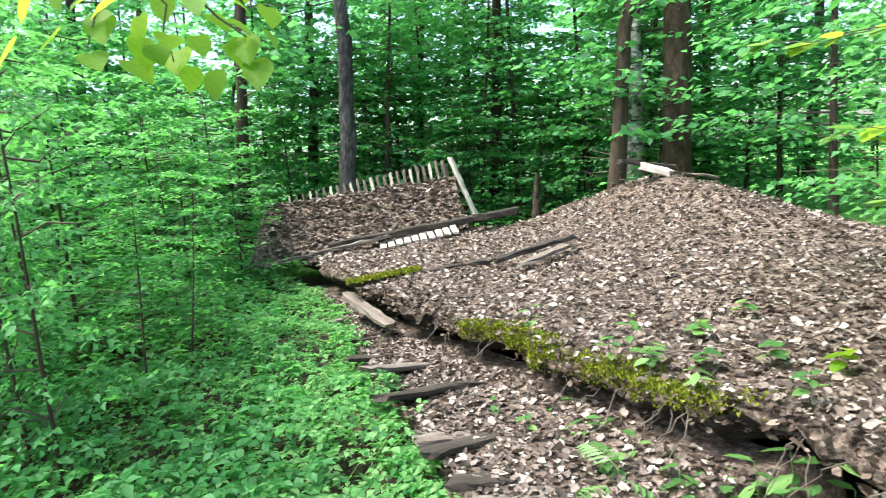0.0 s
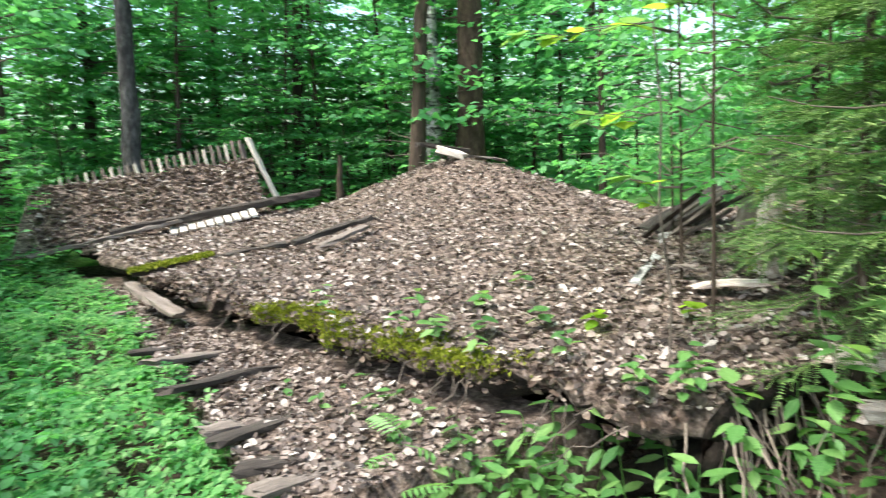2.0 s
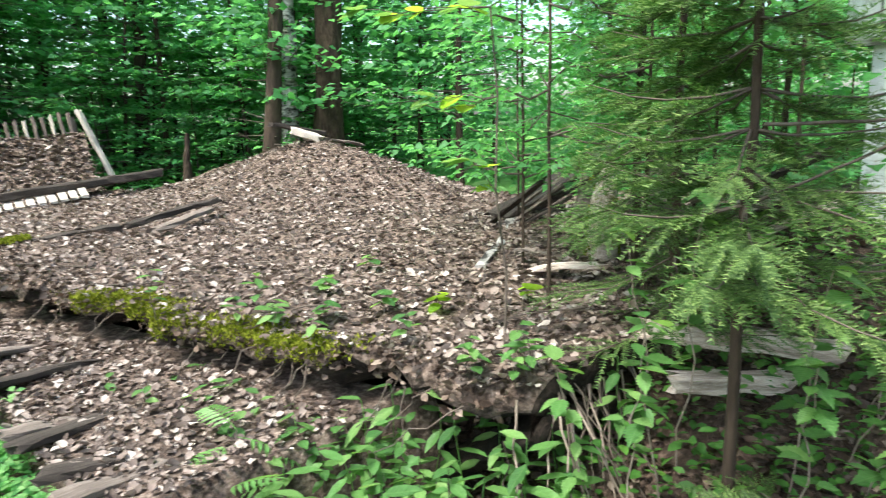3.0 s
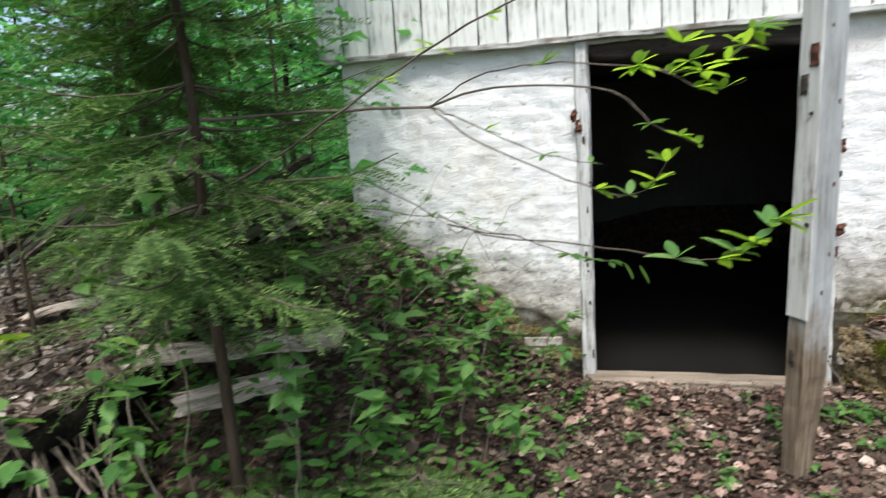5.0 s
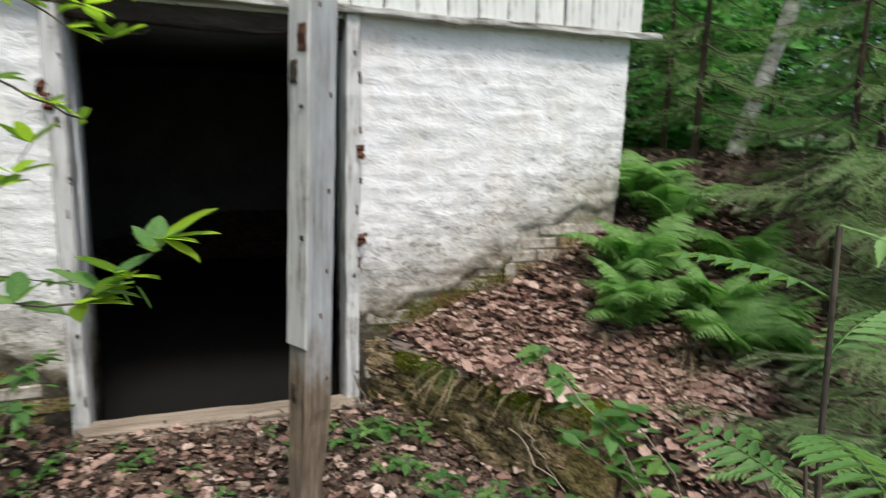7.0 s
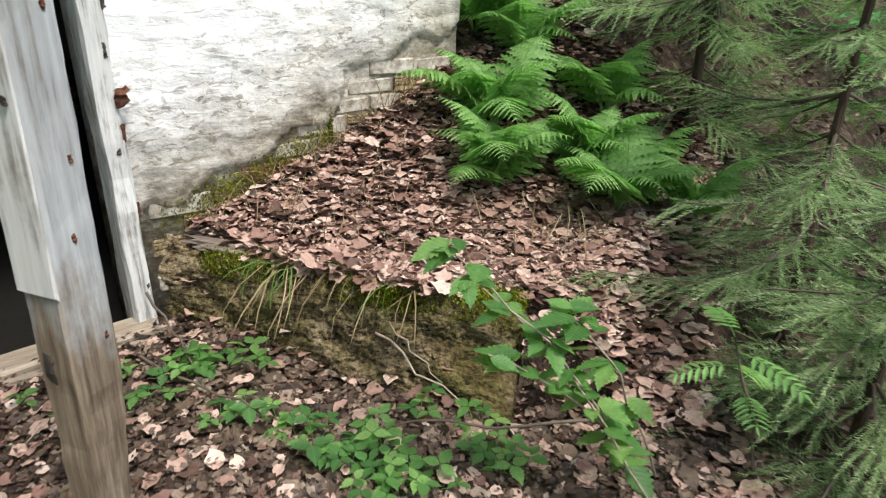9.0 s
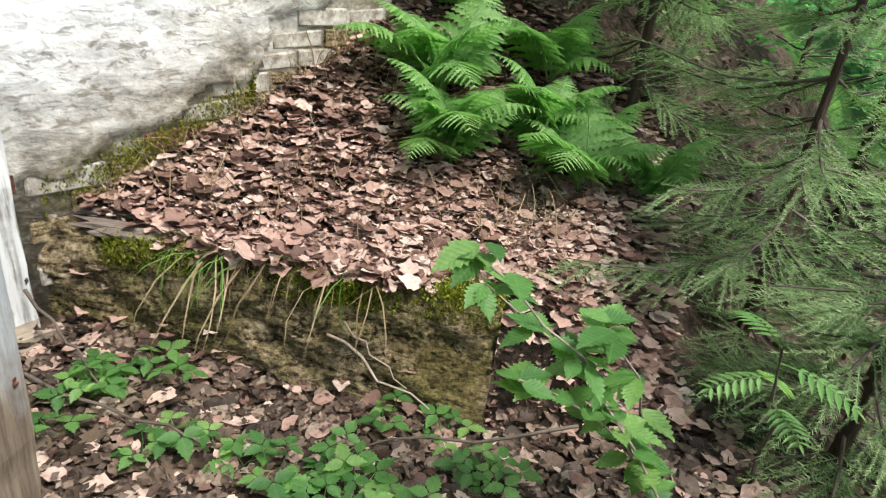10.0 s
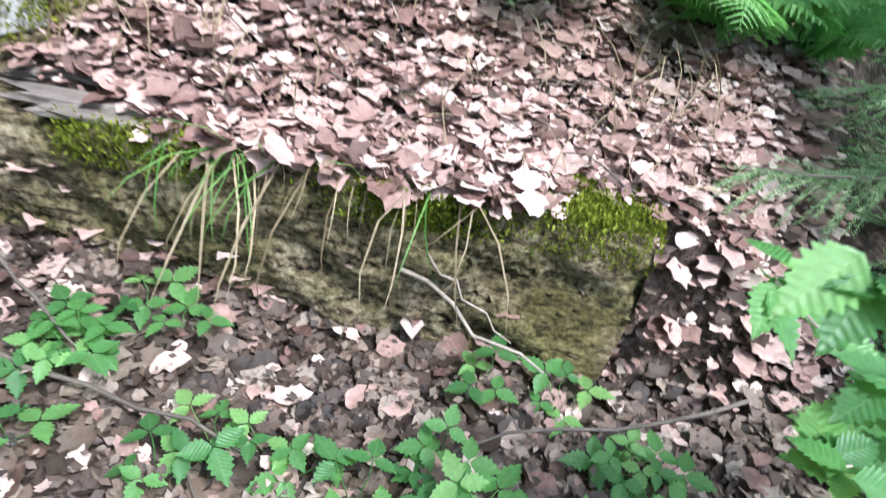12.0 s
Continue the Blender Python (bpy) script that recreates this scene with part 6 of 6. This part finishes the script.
for x, yv, h, low, sc, k in ((5.3, 2.0, 3.3, 1.7, 0.62, 0), (4.75, 2.5, 3.2, 1.1, 0.6, 1), (5.6, 2.7, 3.2, 0.7, 0.8, 2), (4.4, 2.85, 3.0, 0.9, 0.55, 3), (4.9, 3.5, 3.4, 1.0, 0.7, 0), (5.7, 4.3, 3.6, 1.0, 0.8, 1)):
    sapling((x, yv, gz(x, yv) - 0.02), h, low, sc, k)
for a, b in (((3.75, 1.9), (3.6, 1.75, -0.05)), ((3.9, 1.85), (3.7, 1.9, 0.2)), ((4.1, 1.9), (3.85, 1.7, 0.35)), ((4.0, 1.4), (3.8, 1.3, -0.15)), ((4.2, 1.5), (4.0, 1.35, 0.1)), ((3.7, 2.0), (3.5, 2.05, -0.25)), ((4.3, 1.3), (4.15, 1.1, -0.45)), ((4.4, 1.4), (4.3, 1.15, -0.3))):
    bramble((*a, gz(*a)), b, 6, 0.1)


def tall_herb(at, height, leaves, size, lean):
    t = thing("herb", at, "tall green herb with long pointed leaves", "herb", "herbs at the roof edge")
    line = twig(t, (0, 0, 0), (lean[0], lean[1], height), 0.004, 0.002, 0.01, 0, M_FRESH)
    for i in range(leaves):
        q = line[0] + (line[-1] - line[0]) * (0.35 + 0.65 * (i + 1) / leaves)
        petiole_leaf(M_FRESH, LANCE_WIDE, t, q, 137 * i, rng.uniform(-30, 10), size * rng.uniform(0.8, 1.1))
    return t


for x, yv, h in ((3.05, 2.45, .6), (2.8, 2.6, .5), (3.25, 2.2, .65), (2.6, 2.75, .4), (3.45, 2.15, .7), (2.95, 2.25, .5), (3.22, 2.85, .62), (3.38, 2.8, .7), (3.1, 2.75, .5), (3.5, 2.55, .75), (3.0, 3.05, .5), (3.62, 2.4, .6), (2.85, 2.9, .4), (3.3, 2.5, .55), (3.75, 2.2, .5), (3.9, 2.35, .6), (3.6, 2.05, .45), (4.05, 2.15, .5), (3.15, 2.6, .5), (3.45, 2.7, .6), (2.7, 3.2, .35), (3.7, 2.55, .7), (3.2, 2.3, .45)):
    tall_herb((x, yv, gz(x, yv)), h, 9, 0.15, (rng.normal(0, .04), rng.normal(0, .04)))
for k in range(70):
    yv = rng.uniform(2.1, 4.4)
    x = float(pile_edge(yv)) + rng.uniform(-0.45, 0.12)
    z = gz(x, yv) if x < pile_edge(yv) else float(pile_z(x, yv))
    shoot((x, yv, max(z, -0.95)), rng.uniform(0.1, 0.3), 6, 0.085, M_FRESH, OVAL, "green seedling at the mossy roof edge", group="seedlings at the roof edge")
for x, yv in ((3.92, 3.2), (3.7, 3.4), (4.17, 4.22), (3.4, 3.5), (3.2, 3.7), (4.4, 3.0), (3.65, 3.9)):
    shoot((x, yv, float(pile_z(x, yv))), 0.12, 5, 0.09, M_LIME if yv < 3.3 else M_FRESH, ROUND, "small bright seedling on the leaf heap", group="seedlings on the heap")
rt = thing("maple_sapling", (3.75, 2.5, gz(3.75, 2.5)), "thin sapling with a few broad leaves over the heap", "sapling")
ln = twig(rt, (0, 0, 0), (0.05, 0.15, 2.25), 0.008, 0.004, 0.03)
for q, sz in ((4, .11), (4, .1), (5, .1), (5, .09), (5, .1), (6, .1), (6, .1), (6, .1), (6, .11)):
    w = twig(rt, ln[q], ln[q] + np.array((rng.uniform(-.5, .1), rng.uniform(-.1, .4), rng.uniform(-.05, .15))), 0.003, 0.0015, 0.01)
    tuft(rt, w[-1], 3, sz, M_FRESH, ROUND, 100, 20, 90)
    tuft(rt, w[-3], 2, sz, M_LIME, ROUND, 100, 20, 90)


# ---- moss and grass ----
def mossy(name, pts, size, label, material=None):
    n = len(pts)
    ahead = np.stack([rng.normal(0, 0.5, n), rng.normal(0, 0.5, n), np.abs(rng.normal(0.8, 0.3, n))], 1)
    up = np.stack([rng.normal(0, 1, n), rng.normal(0, 1, n), rng.normal(0, 0.3, n)], 1)
    v, f = spread(pts, ahead, up, rng.uniform(size * 0.6, size * 1.3, n), (SMALL[0] * arr((0.7, 1, 1)), SMALL[1]))
    return tagged(add(name, mesh_of(name, v, f), material or M_MOSS), label, "moss", kind="stuff")


def clumps(n, lo, hi, k):
    """Positions gathered in patches along a line."""
    c = rng.uniform(lo, hi, k)
    return np.clip(c[rng.integers(0, k, n)] + rng.normal(0, 0.12, n), lo, hi)


n = 9000
yy = clumps(n, 3.0, 6.4, 9)
uu = np.abs(rng.normal(0, 0.08, n)) - 0.03
xx = pile_edge(yy) + uu
mossy("edge_moss", np.stack([xx, yy, pile_z(xx, yy) - 0.11 * np.exp(-np.clip(uu + 0.02, 0, 1) / 0.03) * rng.uniform(0, 1, n)], 1), 0.026, "yellow-green moss along the roof edge", M_MOSS_BRIGHT)
n = 2500
yy, tq = clumps(n, 7.0, 7.35, 3), rng.uniform(0, 1, n)
mossy("batten_moss", np.stack([1.85 + 0.75 * tq, 7.05 + 0.15 * tq + rng.normal(0, 0.05, n), -0.36 + 0.03 * tq + rng.uniform(0, 0.02, n)], 1), 0.035, "moss on the roof batten", M_MOSS_BRIGHT)


def wall_top(w, s, dz):
    xy = RET_A + w[:, None] * RET_D + s[:, None] * RET_N
    return np.concatenate([xy, (-0.80 + dz)[:, None]], 1)


n = 10000
w = np.concatenate([rng.normal(1.33, 0.075, n // 2), rng.uniform(0.2, 0.52, n // 4), rng.normal(0.95, 0.09, n - n // 2 - n // 4)])
s = np.concatenate([rng.uniform(0.0, 0.17, n // 2), np.abs(rng.normal(0.01, 0.03, n // 4)), np.abs(rng.normal(0.0, 0.012, n - n // 2 - n // 4))])
dz = rng.uniform(-0.02, 0.012, n) - np.where(s < 0.02, rng.uniform(0, 0.09, n), 0)
mossy("wall_moss", wall_top(np.clip(w, 0, RET_LEN), s, dz), 0.013, "bright moss cushions on the low wall", M_MOSS_BRIGHT)


n = 2600
yy = clumps(n, -1.75, -0.98, 6)
zz = np.interp(yy, [-1.91, -1.4, -0.95], [-0.44, -0.6, -0.74]) + rng.normal(0.02, 0.035, n)
mossy("wall_foot_moss", np.stack([np.full(n, WX - 0.005) + rng.normal(0, 0.006, n), yy, zz], 1), 0.014, "dark green moss along the foot of the brick wall")


def blades(name, roots, ahead, size, material, label):
    n = len(roots)
    up = np.stack([rng.normal(0, 0.3, n), rng.normal(0, 0.3, n), np.ones(n)], 1)
    v, f = spread(roots, ahead, up, size, BLADE)
    return tagged(add(name, mesh_of(name, v, f), material), label, "grass", kind="stuff")


n = 40
w = np.concatenate([rng.normal(0.62, 0.06, 10), rng.uniform(0.45, 1.1, n - 10)])
out = np.stack([-RET_N[0] + rng.normal(0, 0.35, n), -RET_N[1] + rng.normal(0, 0.35, n), rng.uniform(-2.2, -0.2, n)], 1)
blades("hanging_dry_grass", wall_top(w, np.full(n, 0.02), np.full(n, 0.0)), out, rng.uniform(0.3, 1, n) ** 1.5 * 0.36, M_DRY, "dry grass hanging over the low wall")
n = 26
w = np.concatenate([rng.normal(0.6, 0.03, 16), rng.uniform(0.3, 1.0, 10)])
out = np.stack([-RET_N[0] + rng.normal(0, 0.5, n), -RET_N[1] + rng.normal(0, 0.5, n), rng.uniform(-1.2, 0.6, n)], 1)
blades("hanging_grass", wall_top(w, np.full(n, 0.02), np.full(n, 0.005)), out, rng.uniform(0.14, 0.26, n), M_GRASS, "green grass blades hanging over the low wall")
n = 420
w, s = rng.uniform(0.1, 1.7, n), rng.uniform(0.12, 1.3, n)
xy = RET_A + w[:, None] * RET_D + s[:, None] * RET_N
blades("bank_grass", on(ground_z, np.minimum(xy[:, 0], WX - 0.05), xy[:, 1]) + arr((0, 0, 0.03)), np.stack([rng.normal(0, .6, n), rng.normal(0, .6, n), rng.uniform(0.05, 0.7, n)], 1), rng.uniform(0.1, 0.26, n), M_DRY, "thin dry grass stalks on the bank")
n = 140
xx, yy = rng.uniform(0.2, 2.0, n), rng.uniform(2.6, 6.0, n)
blades("woodland_grass", np.stack([xx, yy, np.full(n, -1.0)], 1), np.stack([rng.normal(0, .5, n), rng.normal(0, .5, n), np.ones(n)], 1), rng.uniform(0.25, 0.5, n), M_GRASS, "broad grass blades among the low plants")


# ---- sticks, old boards on the low wall, bricks ----
def stick(a, b, r, label, material=None, wob=0.015):
    line = bent(a, b, 7, wob)
    ob = add("stick", smooth(mesh_of("stick", *tube(line, np.linspace(r, r * 0.5, 7), 5))), material or M_TWIG_PALE)
    return tagged(ob, label, "stick", "fallen sticks")


def on_wall(w, s, z):
    x, yv = RET_A + w * RET_D + s * RET_N
    return (float(x), float(yv), z)


for w0, w1, s0, s1, z, wd in ((0.04, 0.33, 0.13, 0.17, -0.775, 0.045), (0.1, 0.4, 0.07, 0.09, -0.785, 0.05), (0.0, 0.42, 0.2, 0.24, -0.755, 0.03), (0.16, 0.37, 0.035, 0.05, -0.79, 0.035)):
    board("old_board", on_wall(w0, s0, z), on_wall(w1, s1, z - 0.004), wd, 0.02, M_WOOD, "rotten splintered board lying on the low wall", "plank", "old boards on the low wall", roll=rng.normal(0, 6), rough=0.003)
stick(on_wall(0.6, 0.16, -.78), on_wall(1.15, 0.30, -.74), 0.006, "thin grey stick on the fallen leaves")
stick(on_wall(0.95, -0.03, -.98), on_wall(1.3, -0.12, -1.12), 0.006, "forked dead twig leaning on the low wall")
stick(on_wall(1.0, -0.02, -.93), on_wall(1.22, -0.07, -1.1), 0.004, "thin dead twig leaning on the low wall")
stick(on_wall(0.1, -0.3, -1.1), on_wall(0.75, -0.45, -1.1), 0.007, "dark stick on the leafy path", M_TWIG)
stick(on_wall(0.02, -0.12, -0.95), on_wall(0.4, -0.32, -1.11), 0.006, "dark root at the wall corner", M_TWIG)
stick((4.55, -1.75, -1.08), (4.95, -1.22, -1.10), 0.006, "long thin twig across the path", M_TWIG)
for k in range(70):
    yv = 2.6 + 5.5 * rng.uniform() ** 1.3
    x = float(pile_edge(yv)) + rng.uniform(0.02, 3.6)
    a = rng.uniform(0, math.pi)
    L = rng.uniform(0.15, 0.6)
    x2, y2 = x + L * math.cos(a), yv + L * math.sin(a)
    stick((x, yv, float(pile_z(x, yv)) + 0.02), (x2, y2, float(pile_z(x2, y2)) + 0.03), rng.uniform(0.003, 0.007), "thin dead stick on the leaf heap", M_TWIG if k % 2 else M_TWIG_PALE)
for k in range(26):
    yv = rng.uniform(2.4, 6.0)
    x = float(pile_edge(yv)) + 0.05
    stick((x, yv, float(pile_z(x, yv)) - 0.06), (x - rng.uniform(.1, .4), yv + rng.normal(0, .15), -0.72), rng.uniform(0.002, 0.005), "dead root hanging from the roof edge", M_TWIG)
for k in range(26):
    x = rng.uniform(3.5, 4.5)
    stick((x, 2.3, float(pile_z(x, 2.3)) - 0.05), (x + rng.normal(0, .2), 2.15 - rng.uniform(0, .25), -0.95), rng.uniform(0.003, 0.008), "dead root hanging over the dark hollow", M_TWIG if k % 3 else M_TWIG_PALE)
for k in range(34):
    w, s = rng.uniform(0.3, 1.5), rng.uniform(0.1, 0.9)
    a = rng.uniform(0, 2 * math.pi)
    L = rng.uniform(0.1, 0.35)
    x, yv = RET_A + w * RET_D + s * RET_N
    x2, y2 = min(x + L * math.cos(a), WX - 0.03), yv + L * math.sin(a)
    if (x2 - RET_A[0]) * RET_N[0] + (y2 - RET_A[1]) * RET_N[1] > 0.12:
        stick((x, yv, gz(x, yv) + 0.035), (x2, y2, gz(x2, y2) + 0.045), 0.0025, "thin dry stem on the leafy bank", M_TWIG if k % 3 else M_TWIG_PALE)
for k in range(24):
    x, yv = rng.uniform(3.0, 5.9), rng.uniform(-1.0, 0.7)
    a = rng.uniform(0, 2 * math.pi)
    L = rng.uniform(0.1, 0.35)
    stick((x, yv, gz(x, yv) + 0.015), (x + L * math.cos(a), yv + L * math.sin(a), gz(x, yv) + 0.02), 0.003, "thin twig on the leafy path", M_TWIG if k % 2 else M_TWIG_PALE)


def brick_mesh():
    bm = bmesh.new()
    bmesh.ops.create_cube(bm, size=1.0)
    for v in bm.verts:
        v.co = Vector((v.co.x * 0.10, v.co.y * 0.25, v.co.z * 0.066)) + Vector(rng.normal(0, 0.003, 3))
    bmesh.ops.bevel(bm, geom=list(bm.edges), offset=0.006, segments=1, affect="EDGES")
    me = bpy.data.meshes.new("brick")
    bm.to_mesh(me)
    bm.free()
    return me


def bricks_in(fz_low, fz_high, y0, y1, painted):
    """Bare bricks where the limewash has come off, proud of the joints."""
    for row in range(-20, 12):
        z = -0.039 + row * 0.078
        yv = y0 + (row % 2) * 0.13
        while yv < y1:
            if fz_low(yv) < z < fz_high(yv) - 0.03:
                m = M_BRICK if rng.uniform() > painted else M_BRICK_LIMED
                if z < fz_high(yv) - 0.12 and rng.uniform() < 0.75:
                    m = M_CONCRETE
                ob = new("brick", BRICKS[m.name][int(rng.integers(0, 3))])
                ob.parent = wall_front
                ob.matrix_world = pose(WX + 0.056 + rng.normal(0, 0.005), yv, z, 0, 0, rng.normal(0, 1.2))
            yv += 0.262


BRICKS = {}
for m in (M_BRICK, M_BRICK_LIMED, M_CONCRETE):
    BRICKS[m.name] = [brick_mesh() for _ in range(3)]
    for me in BRICKS[m.name]:
        me.materials.append(m)
bricks_in(lambda q: -1.0, lambda q: float(np.interp(q, [-2.5, -1.85, -1.8, -1.3, -0.9], [-0.02, -0.2, -0.36, -0.55, -0.68])), -2.37, -0.95, 0.7)
bricks_in(lambda q: -1.2, lambda q: float(np.interp(q, [0.5, 0.9, 1.9], [-0.86, -0.66, -0.14])), 0.62, 1.85, 0.6)


# ---- the sunlit clearing seen between the trunks ----
aa, dd = np.meshgrid(np.radians(np.linspace(37, 57, 14)), np.linspace(11.5, 60, 24), indexing="ij")
mx, my = 2 + dd * np.sin(aa), 1 + dd * np.cos(aa)
mv = np.stack([mx, my, ground_z(mx, my) + 0.05], -1).reshape(-1, 3)
ii, jj = np.meshgrid(np.arange(13), np.arange(23), indexing="ij")
mk = (ii * 24 + jj).ravel()
meadow = add("clearing", smooth(mesh_of("clearing", mv, np.stack([mk, mk + 1, mk + 25, mk + 24], 1))), M_FIELD)
tagged(meadow, "bright grassy clearing beyond the trunks", "meadow", kind="structure")
